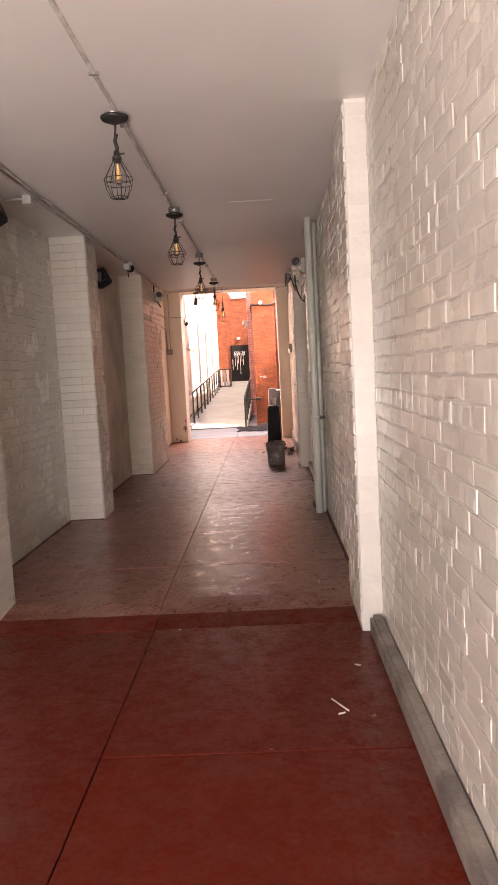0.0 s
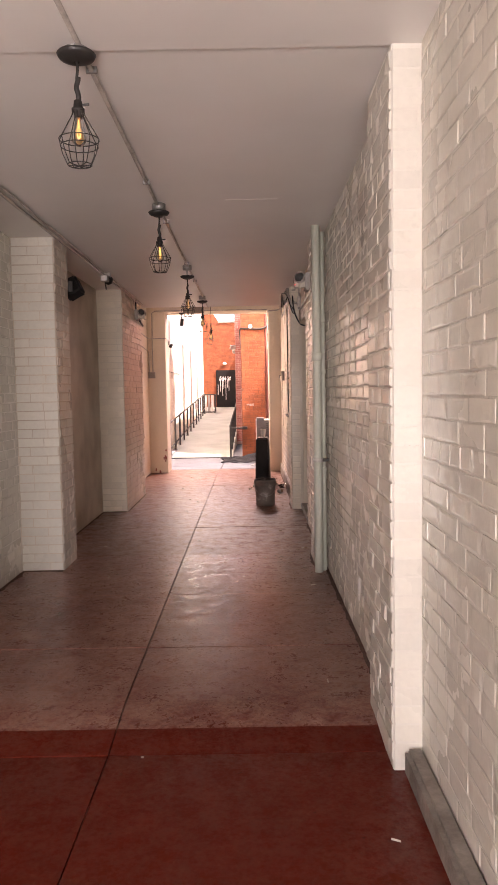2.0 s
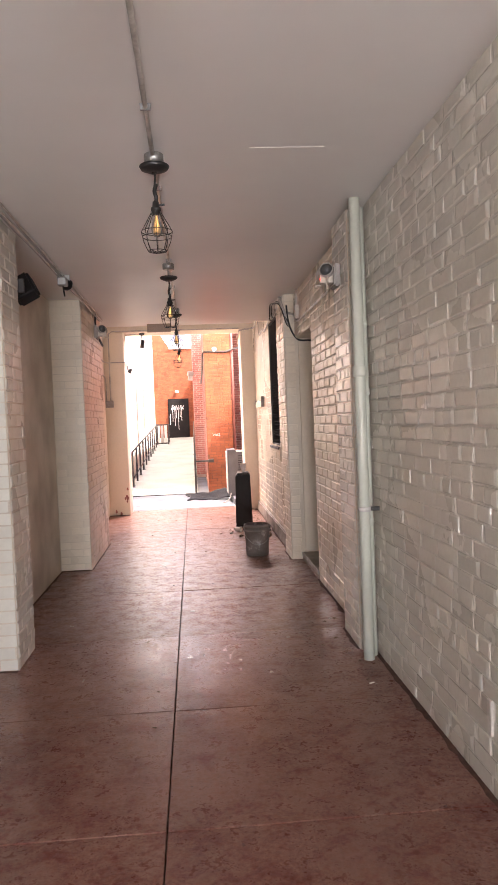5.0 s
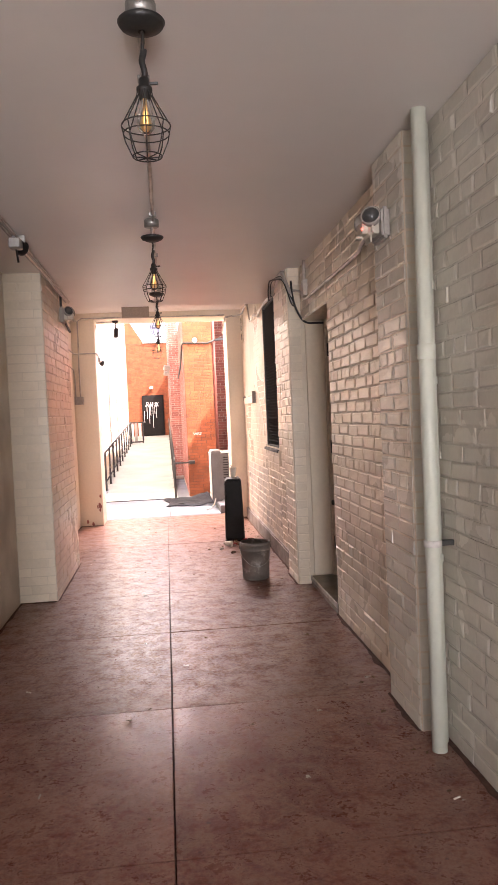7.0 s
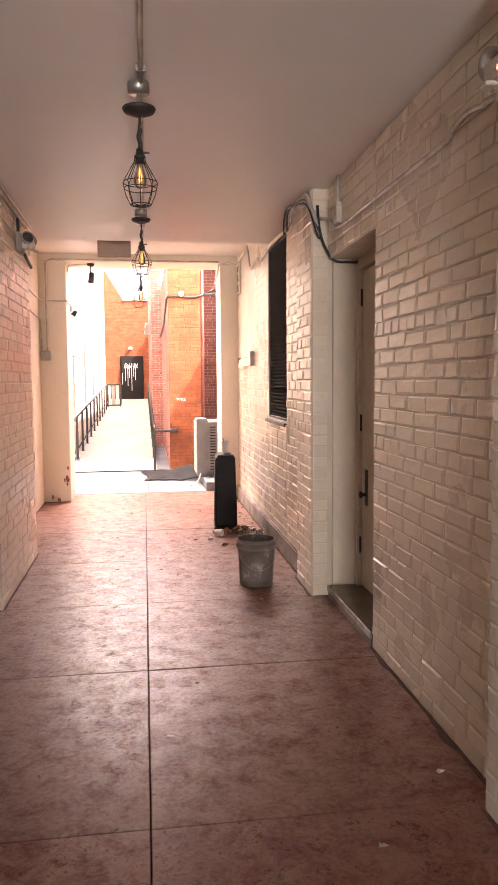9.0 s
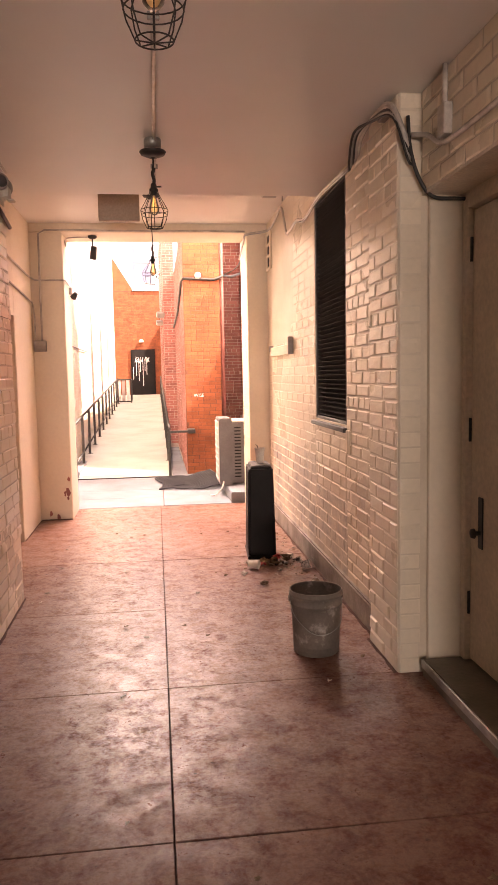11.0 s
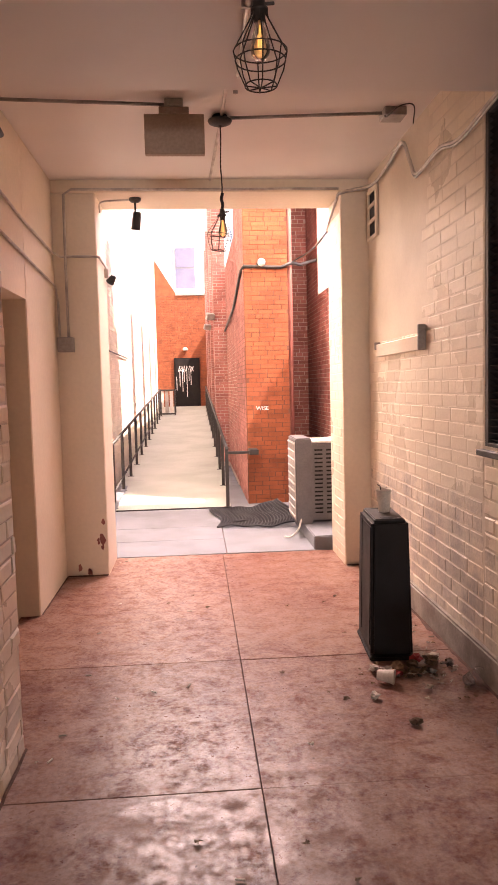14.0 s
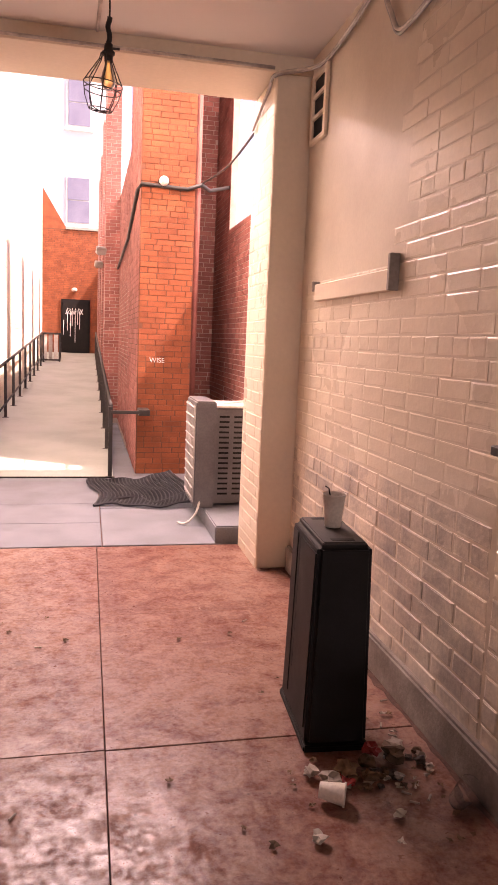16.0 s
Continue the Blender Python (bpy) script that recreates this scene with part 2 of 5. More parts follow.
BUCKET = material("grey_bucket_plastic", (0.20, 0.165, 0.14), 0.5, second=(0.15, 0.125, 0.105), scale=6, grain=60, bump=0.1, stain=(0.55, 0.5, 0.45), stain_scale=7, stain_at=0.61)
PAPER = material("white_paper_cup", (0.72, 0.68, 0.62), 0.6, second=(0.62, 0.57, 0.5), scale=8, grain=90, bump=0.1)
WHITE_PLASTIC = material("white_plastic", (0.66, 0.64, 0.6), 0.4, second=(0.58, 0.55, 0.5), scale=6, grain=60, bump=0.05)
TAN_METAL = material("tan_sign_metal", (0.40, 0.31, 0.24), 0.5, second=(0.35, 0.27, 0.21), scale=3, grain=60, bump=0.05)
GREY_BOX = material("grey_box", (0.36, 0.33, 0.30), 0.5, second=(0.3, 0.27, 0.24), scale=5, grain=60, bump=0.1)
AC_GREY = material("grey_ac_enamel", (0.15, 0.145, 0.15), 0.45, second=(0.12, 0.115, 0.12), scale=4, grain=70, bump=0.1)
DULL_BLACK = material("dull_black_paint", (0.012, 0.011, 0.011), 0.8, second=(0.018, 0.016, 0.015), scale=6, grain=90, bump=0.05, spec=0.2)
SMOKED = material("smoked_lens", (0.13, 0.13, 0.13), 0.08, metal=0.5, grain=20, bump=0.0)
BEIGE_PLASTIC = material("yellowed_plastic", (0.58, 0.53, 0.44), 0.4, second=(0.5, 0.45, 0.37), scale=6, grain=60, bump=0.05)
DARK_SLOT = material("dark_slot", (0.01, 0.01, 0.01), 0.8, grain=50)
BULB = glassy("amber_glass", (1.0, 0.72, 0.36), 0.3)
FILAMENT = glowing("filament", (1.0, 0.62, 0.2), 1.4)
LENS = glassy("clear_lens", (0.9, 0.92, 0.92))
GRAFFITI = material("white_spray_paint", (0.8, 0.78, 0.78), 0.6, grain=60)
LITTER_BROWN = material("brown_litter", (0.22, 0.14, 0.08), 0.8, second=(0.12, 0.07, 0.04), scale=20, grain=80, rnd=0.4)
LITTER_DARK = material("dark_litter", (0.05, 0.035, 0.03), 0.7, second=(0.10, 0.07, 0.055), scale=20, grain=80, rnd=0.4)
LITTER_PALE = material("pale_litter", (0.6, 0.54, 0.47), 0.7, second=(0.45, 0.39, 0.32), scale=20, grain=80, rnd=0.3)
LITTER_RED = material("red_wrapper", (0.4, 0.03, 0.03), 0.4, second=(0.25, 0.02, 0.02), scale=20, grain=80)
PALE_BLIND = material("pale_blind", (0.26, 0.26, 0.33), 0.5, second=(0.22, 0.22, 0.29), scale=2, grain=40)


# ---- mesh helpers ----
def thing(name, label, category, at=(0, 0, 0), turn=0.0, group="", kind=""):
    ob = new(name)
    ob.empty_display_size = 0.1
    ob.matrix_basis = pose(*at, 0, 0, turn)
    return tagged(ob, label, category, group, kind)


def finish(bm, name):
    me = bpy.data.meshes.new(name)
    bm.normal_update()
    bm.to_mesh(me)
    bm.free()
    return me


def part(name, bm, mat, parent=None, label="", smooth=False, m=None):
    me = finish(bm, name)
    me.materials.append(mat)
    if smooth:
        for p in me.polygons:
            p.use_smooth = True
    ob = new(name, me)
    if parent:
        ob.parent = parent
    if m is not None:
        ob.matrix_basis = m
    return tagged(ob, label)


def box_bm(x0, y0, z0, x1, y1, z1, bevel=0.0, bm=None, segments=1):
    own = bm is None
    b = bmesh.new()
    r = bmesh.ops.create_cube(b, size=1.0)
    for v in r["verts"]:
        v.co = Vector(((x0 + x1) / 2 + v.co.x * (x1 - x0), (y0 + y1) / 2 + v.co.y * (y1 - y0), (z0 + z1) / 2 + v.co.z * (z1 - z0)))
    if bevel:
        bmesh.ops.bevel(b, geom=b.edges[:], offset=bevel, segments=segments, affect='EDGES')
    if own:
        return b
    tmp = bpy.data.meshes.new("tmp")
    b.to_mesh(tmp)
    b.free()
    bm.from_mesh(tmp)
    bpy.data.meshes.remove(tmp)
    return bm


def structure(name, bm, mat, label, category):
    return tagged(part(name, bm, mat), label, category, kind="structure")


def lathe(profile, n=24, bm=None):
    """Surface of revolution about z from (radius, z) pairs."""
    bm = bm or bmesh.new()
    rings = []
    for r, z in profile:
        if r < 1e-5:
            rings.append([bm.verts.new((0, 0, z))])
        else:
            rings.append([bm.verts.new((r * math.cos(2 * math.pi * i / n), r * math.sin(2 * math.pi * i / n), z)) for i in range(n)])
    for a, b in zip(rings, rings[1:]):
        for i in range(n):
            j = (i + 1) % n
            if len(a) == 1 and len(b) > 1:
                bm.faces.new((a[0], b[j], b[i]))
            elif len(b) == 1 and len(a) > 1:
                bm.faces.new((a[i], a[j], b[0]))
            elif len(a) > 1:
                bm.faces.new((a[i], a[j], b[j], b[i]))
    return bm


def tube(points, r, n=8, bm=None, closed=False):
    """Round tube along points."""
    bm = bm or bmesh.new()
    pts = [Vector(p) for p in points]
    k = len(pts)
    rings = []
    up = None
    for i, p in enumerate(pts):
        a = pts[(i - 1) % k] if (closed or i > 0) else p
        c = pts[(i + 1) % k] if (closed or i < k - 1) else p
        d = (c - a).normalized()
        if up is None:
            up = d.orthogonal().normalized()
        up = (up - d * up.dot(d))
        up = up.normalized() if up.length > 1e-6 else d.orthogonal().normalized()
        side = d.cross(up)
        rings.append([bm.verts.new(p + r * (math.cos(2 * math.pi * j / n) * up + math.sin(2 * math.pi * j / n) * side)) for j in range(n)])
    pairs = list(zip(rings, rings[1:])) + ([(rings[-1], rings[0])] if closed else [])
    for a, b in pairs:
        for j in range(n):
            bm.faces.new((a[j], a[(j + 1) % n], b[(j + 1) % n], b[j]))
    if not closed:
        bm.faces.new(rings[0][::-1])
        bm.faces.new(rings[-1])
    return bm


def smooth_path(points, steps=6):
    """Catmull-Rom points through the given ones."""
    p = [Vector(q) for q in points]
    p = [2 * p[0] - p[1]] + p + [2 * p[-1] - p[-2]]
    out = []
    for i in range(1, len(p) - 2):
        for s in range(steps):
            t = s / steps
            out.append(0.5 * (2 * p[i] + (p[i + 1] - p[i - 1]) * t + (2 * p[i - 1] - 5 * p[i] + 4 * p[i + 1] - p[i + 2]) * t * t + (3 * p[i] - p[i - 1] - 3 * p[i + 1] + p[i + 2]) * t ** 3))
    return out + [p[-2]]


def prism(outline, z0, z1, bm=None):
    """Upright prism over an outline of (x, y)."""
    bm = bm or bmesh.new()
    lo = [bm.verts.new((x, y, z0)) for x, y in outline]
    hi = [bm.verts.new((x, y, z1)) for x, y in outline]
    bm.faces.new(lo[::-1])
    bm.faces.new(hi)
    k = len(lo)
    for i in range(k):
        bm.faces.new((lo[i], lo[(i + 1) % k], hi[(i + 1) % k], hi[i]))
    return bm


# ---- the passage: floor, walls, ceilings ----
Y0, Y_END = -1.6, 16.46          # the passage's rear and front
XL, XL_P, XL_C = -1.96, -1.655, -1.63          # left wall, left pillar faces, far left block and cables
H, H2, H_LINTEL = 2.98, 3.30, 3.20

ground = structure("ground", box_bm(-60, -60, -0.5, 60, 90, -0.09), CONCRETE, "grey concrete ground around the building", "ground")
floor = structure("floor", box_bm(-2.3, Y0, -0.12, 1.4, Y_END, -0.068), JOINT, "red painted concrete floor slabs with dirty joints", "floor")
ceiling = structure("ceiling", box_bm(-2.3, Y0, H, 1.4, 13.2, H + 0.5), CEILING, "white painted smooth ceiling of the passage", "ceiling")
ceiling_2 = structure("ceiling_upper", box_bm(-2.3, 13.2, H2, 1.4, 15.82, H2 + 0.18), CEILING, "cream painted higher ceiling near the opening", "ceiling")
structure("ceiling_step", box_bm(-2.3, Y0, H - 0.014, 1.4, 4.38, H + 0.002), CEILING, "slightly lower white painted ceiling strip", "ceiling")
lintel = structure("lintel", box_bm(-2.6, 15.82, H_LINTEL, 1.4, 16.42, 3.9, 0.01), PLASTER, "cream painted lintel over the opening", "lintel")
# unseen block, made wide and tall to keep sun off pavement and ramp
structure("facade_sun_block", box_bm(-2.6, 15.9, 3.9, 6.0, 16.42, 10.6), STUCCO, "unseen pale facade block added to shade the pavement and ramp", "wall")
structure("building_mass_rear", box_bm(-2.6, Y0, 3.48, 1.6, 15.9, 7.4), STUCCO, "plain building storeys above the passage", "wall")

structure("ceiling_seam", box_bm(-0.10, 6.716, H - 0.0022, 0.28, 6.722, H + 0.002), CEILING, "thin raised paint seam across the ceiling", "ceiling")

# walls as solid blocks: (name, x0, y0, x1, y1, top, label)
WALLS = [
    ("wall_right_near", 0.768, Y0, 1.3, 4.36, H, "pale painted brick wall"),
    ("pillar_right_1", 0.645, 4.36, 1.3, 4.94, H, "white painted brick pillar"),
    ("wall_right_middle", 0.735, 4.94, 1.3, 7.83, H, "glossy cream painted brick wall"),
    ("pillar_right_2", 0.632, 7.83, 1.3, 8.34, H, "glossy cream painted brick pillar"),
    ("wall_right_door", 0.73, 8.34, 1.3, 10.0, H, "glossy cream painted brick wall beside a door niche"),
    ("pillar_right_3", 0.608, 11.09, 1.3, 11.60, H, "cream painted brick pillar beside a door niche"),
    ("wall_right_louvre_a", 0.675, 11.60, 1.3, 12.36, H, "cream painted brick wall"),
    ("wall_right_far", 0.675, 13.34, 1.3, 15.83, H2, "cream painted brick wall with stains near the floor"),
    ("pier_right", 0.442, 15.83, 1.3, 16.44, H_LINTEL, "cream painted corner pier at the opening"),
    ("wall_left_near", -2.4, Y0, XL, 4.40, H, "pale painted brick wall"),
    ("pillar_left_1", -2.4, 4.40, XL_P, 5.05, H, "white painted brick pillar"),
    ("wall_left_1", -2.4, 5.05, -2.03, 7.83, H, "cream painted brick wall"),
    ("pillar_left_2", -2.4, 7.83, XL_P, 8.32, H, "white painted brick pillar"),
    ("wall_left_2", -2.4, 8.32, XL, 11.10, H, "cream painted brick wall"),
    ("pillar_left_3", -2.4, 11.10, XL_C, 12.82, H, "cream painted brick wall block"),
    ("wall_left_far", -2.4, 14.76, XL, 15.83, H2, "smooth cream painted wall"),
    ("pier_left", -2.4, 15.83, -1.605, 16.44, H_LINTEL, "cream painted corner pier with chipped paint"),
]
W = {}
for name, x0, y0, x1, y1, top, label in WALLS:
    smooth_wall = name in ("wall_left_far", "pier_left", "pier_right")
    W[name] = structure(name, box_bm(x0, y0, -0.05, x1, y1, top, 0.008 if smooth_wall or "pillar" in name else 0.0), PLASTER if smooth_wall else PILLAR_CREAM if name in ("wall_right_far", "wall_right_louvre_a") else PILLAR_PALE if "pillar" in name and y1 < 8.31 else PILLAR_CREAM if "pillar_right" in name else MORTAR_PALE if y1 < 8.31 else MORTAR_CREAM, label, "pillar" if "pi" in name[:2] else "wall")
W["pillar_face"] = structure("pillar_face", box_bm(XL, 11.085, 0.0, XL_C - 0.001, 11.098, H), PILLAR_CREAM, "smooth cream painted end face of the wall block", "wall")
W["niche_lintel"] = structure("niche_lintel", box_bm(0.73, 10.0, 2.48, 1.3, 11.09, H), MORTAR_CREAM, "cream painted brick lintel over the door niche", "lintel")
W["niche_step"] = structure("niche_jamb", box_bm(0.76, 11.06, 0.0, 1.1, 11.09, 2.48, 0.004), PLASTER, "cream painted stepped jamb of the door niche", "jamb")
W["below_louvre"] = structure("wall_below_louvre", box_bm(0.675, 12.36, -0.05, 1.3, 13.34, 1.24), PILLAR_CREAM, "cream painted brick wall under a louvre", "wall")
structure("wall_above_louvre", box_bm(0.675, 12.36, 2.965, 1.3, 13.34, H2), PLASTER, "cream painted wall over a louvre", "wall")
structure("wall_left_lintel", box_bm(-2.4, 12.82, 2.21, XL, 14.76, H2), PLASTER, "smooth cream painted wall over a recess", "wall")
structure("recess_back", box_bm(-2.4, 12.82, -0.05, XL - 0.16, 14.76, 2.21), PLASTER, "smooth cream painted back of a shallow recess", "wall")
structure("wall_above_left", box_bm(-2.4, 13.2, H2 - 0.002, XL, 15.83, H2 + 0.2), PLASTER, "cream painted wall top", "wall")

# the near kerb along the right wall, and a low plinth further on
structure("kerb_near", box_bm(0.69, Y0, -0.06, 0.775, 4.36, 0.06, 0.018, segments=2), CURB, "grey cream painted kerb along the wall foot", "kerb")
structure("kerb_far", box_bm(0.642, 11.60, -0.02, 0.70, 15.82, 0.17, 0.012, segments=2), CURB, "stained render plinth along the wall foot", "kerb")

# floor slabs as pieces
ROWS_Y = [Y0, 0.2, 1.62, 3.05, 4.53, 5.80, 6.99, 8.40, 9.86, 11.11, 12.39, 13.75, 15.10, 16.45]
COLS_X = [-2.10, -0.612, 0.86]
NEAR_Z = -0.045
random.seed(3)
for j in range(len(ROWS_Y) - 1):
    for i in range(2):
        g = 0.0026 if ROWS_Y[j] < 11.0 else 0.0017
        x0, x1 = COLS_X[i] + g, COLS_X[i + 1] - g
        y0, y1 = ROWS_Y[j] + g, ROWS_Y[j + 1] - g
        lift = random.uniform(-0.002, 0.002)
        bm = box_bm(x0, y0, -0.115, x1, y1, lift, 0.002)
        if y1 < 4.6:
            for v in bm.verts:
                if v.co.z > -0.08:
                    v.co.z += NEAR_Z
        elif y0 < 4.6:
            # the rounded ramp by which the floor rises to the older slabs
            for cut in (4.56, 4.60, 4.66, 4.74, 4.83, 4.92, 5.01):
                bmesh.ops.bisect_plane(bm, geom=bm.verts[:] + bm.edges[:] + bm.faces[:], plane_co=(0, cut, 0), plane_no=(0, 1, 0))
            for v in bm.verts:
                if v.co.z > -0.08 and v.co.y < 5.0:
                    k = (v.co.y - 4.53) / 0.48
                    v.co.z += NEAR_Z * 0.97 * (1 - k) ** 1.3
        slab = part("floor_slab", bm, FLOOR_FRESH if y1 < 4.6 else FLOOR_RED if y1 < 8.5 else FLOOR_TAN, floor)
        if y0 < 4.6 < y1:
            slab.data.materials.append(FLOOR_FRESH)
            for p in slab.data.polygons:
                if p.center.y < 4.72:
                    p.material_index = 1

# ---- the alley outside ----
RAMP_Y0, RAMP_Y1, RAMP_Z = 19.10, 37.0, 0.90


def ramp_z(y):
    return max(0.0, (y - RAMP_Y0) / (RAMP_Y1 - RAMP_Y0) * RAMP_Z)


pavement = structure("pavement", box_bm(-2.3, Y_END, -0.09, 6.0, 21.4, -0.02), JOINT, "worn grey concrete pavement in the alley", "pavement")
for x0, y0, x1, y1 in ((-2.18, 16.47, -0.57, 17.15), (-2.18, 17.15, -0.57, 17.85), (-2.18, 17.85, -0.57, 19.09), (-0.57, 16.47, 1.0, 17.65), (-0.57, 17.65, 1.0, 19.09), (-0.40, 19.09, 1.0, 21.3)):
    part("paving_slab", box_bm(x0 + 0.004, y0 + 0.006, -0.08, x1 - 0.004, y1 - 0.006, 0.0, 0.004), CONCRETE, pavement)
bm = bmesh.new()
va = [bm.verts.new(c) for c in ((-2.0, RAMP_Y0, 0.012), (-0.40, RAMP_Y0, 0.012), (-0.40, RAMP_Y1, RAMP_Z), (-2.2, RAMP_Y1, RAMP_Z), (-2.0, RAMP_Y0, -0.09), (-0.40, RAMP_Y0, -0.09), (-0.40, RAMP_Y1, -0.09), (-2.2, RAMP_Y1, -0.09))]
for f in ((0, 1, 2, 3), (0, 4, 5, 1), (1, 5, 6, 2), (2, 6, 7, 3), (3, 7, 4, 0)):
    bm.faces.new([va[i] for i in f])
ramp = structure("ramp", bm, material("ramp_concrete", (0.42, 0.45, 0.40), 0.7, second=(0.36, 0.39, 0.34), scale=1.5, grain=70, bump=0.3, stain=(0.3, 0.3, 0.27), stain_scale=1.0, stain_at=0.66), "pale grey green concrete ramp rising between railings", "ramp")

W["alley_left"] = structure("wall_alley_left", box_bm(-2.6, 16.45, -0.09, -2.2, 37.2, 9.0), WHITEWASH, "sunlit white painted brick wall along the alley", "wall")
W["alley_end"] = structure("wall_alley_end", prism([(-2.25, 37.0), (0.3, 37.0), (0.3, 37.4), (-2.25, 37.4)], -0.09, 5.0), MORTAR_DARK, "orange brick end wall of the alley", "wall")
bm = bmesh.new()
for y in (37.0, 37.4):
    bm.verts.new((-2.25, y, 5.0)), bm.verts.new((-1.4, y, 5.0)), bm.verts.new((-2.25, y, 6.4))
bm.verts.ensure_lookup_table()
v = bm.verts
for f in ((0, 1, 2), (5, 4, 3), (0, 2, 5, 3), (1, 4, 5, 2)):
    bm.faces.new([v[i] for i in f])
part("gable_slope", bm, BRICK_ORANGE, W["alley_end"])
part("coping", box_bm(-1.45, 36.95, 5.0, 0.3, 37.4, 5.09, 0.01), GREY_BOX, W["alley_end"], "grey stone coping")
W["annex_side"] = structure("wall_annex_side", box_bm(-0.13, 19.95, -0.09, 0.4, 37.0, 4.05), MORTAR_GREY, "red brick side wall of a low annex", "wall")
W["annex_block"] = structure("annex_block", box_bm(-0.15, 19.35, -0.09, 0.44, 21.3, 7.4), MORTAR_DARK, "orange brick chimney block of the annex", "wall")
W["annex_recess"] = structure("wall_annex_recess", box_bm(0.44, 21.3, -0.09, 1.08, 21.7, 7.0), MORTAR_GREY, "recessed red brick wall of the annex", "wall")
W["annex_right_low"] = structure("wall_annex_right_low", box_bm(1.0, 16.45, -0.09, 1.35, 20.24, 2.89), MORTAR_GREY, "low red brick side wall", "wall")
W["annex_right"] = structure("wall_annex_right", box_bm(1.0, 20.24, -0.09, 1.08, 21.3, 7.0), MORTAR_GREY, "red brick side wall", "wall")
structure("annex_roof", box_bm(0.4, 21.7, 3.7, 1.06, 37.0, 4.0), GREY_BOX, "flat grey roof of the low annex", "roof")
for k, y in enumerate((25.0, 28.2, 31.4, 34.4)):
    W["pilaster_%d" % k] = structure("pilaster_%d" % (k + 1), box_bm(-0.40, y, -0.09, -0.13, y + 0.55, 6.2), MORTAR_GREY, "red brick pilaster on the annex wall", "pilaster")

# white house behind the end wall
house = thing("white_house", "sunlit white rendered house with sash windows behind the alley", "house", (-1.1, 42.0, 0))
part("wall", box_bm(-6, 0, -0.09, 2.0, 5, 16), STUCCO, house)
for x0, z0 in ((-0.45, 5.9), (-0.45, 9.6), (-3.4, 5.9), (-3.4, 9.6)):
    win = part("window", box_bm(x0 - 0.06, -0.06, z0 - 0.08, x0 + 0.96, 0.02, z0 + 1.86, 0.01), WHITE_PLASTIC, house)
    part("pane", box_bm(x0 + 0.04, -0.075, z0 + 0.05, x0 + 0.86, -0.055, z0 + 0.88), PALE_BLIND, win)
    part("pane", box_bm(x0 + 0.04, -0.085, z0 + 0.93, x0 + 0.86, -0.065, z0 + 1.76), PALE_BLIND, win)
    part("window_sill", box_bm(x0 - 0.12, -0.14, z0 - 0.16, x0 + 1.02, 0.02, z0 - 0.08, 0.01), STUCCO, win)

# ---- ceiling lamps and conduits ----
def revolve(name, profile, mat, parent, label="", n=24, m=None):
    return part(name, lathe(profile, n), mat, parent, label, True, m)


RT, RW, RB, DROP, WIDE = 0.022, 0.08, 0.048, 0.215, 0.115


def ring_bm(r, z, wire=0.0022):
    return tube([(r * math.cos(2 * math.pi * i / 20), r * math.sin(2 * math.pi * i / 20), z) for i in range(20)], wire, 5, closed=True)


def shared(bm, name, mat):
    me = finish(bm, name)
    me.materials.append(mat)
    for p in me.polygons:
        p.use_smooth = True
    return me


CAGE_WIRE = shared(tube([(RT, 0, 0.0), (RT + 0.004, 0, -0.02), (RW, 0, -WIDE), (RW * 0.86, 0, -DROP * 0.78), (RB, 0, -DROP), (0.004, 0, -DROP - 0.005)], 0.0022, 5), "wire", BLACK_METAL)
CAGE_RINGS = [shared(ring_bm(r, z), "ring", BLACK_METAL) for r, z in ((RW, -WIDE), (RW * 0.94, -DROP * 0.66), (RB, -DROP))]


def lamp_cage(lamp, m):
    cage = part("cage", ring_bm(RT, 0.0, 0.004), BLACK_METAL, lamp, "black wire cage", True, m)
    for k in range(8):
        ob = new("wire", CAGE_WIRE)
        ob.parent = cage
        ob.matrix_basis = pose(0, 0, 0, 0, 0, 45 * k)
    for me in CAGE_RINGS:
        ob = new("ring", me)
        ob.parent = cage
    return cage


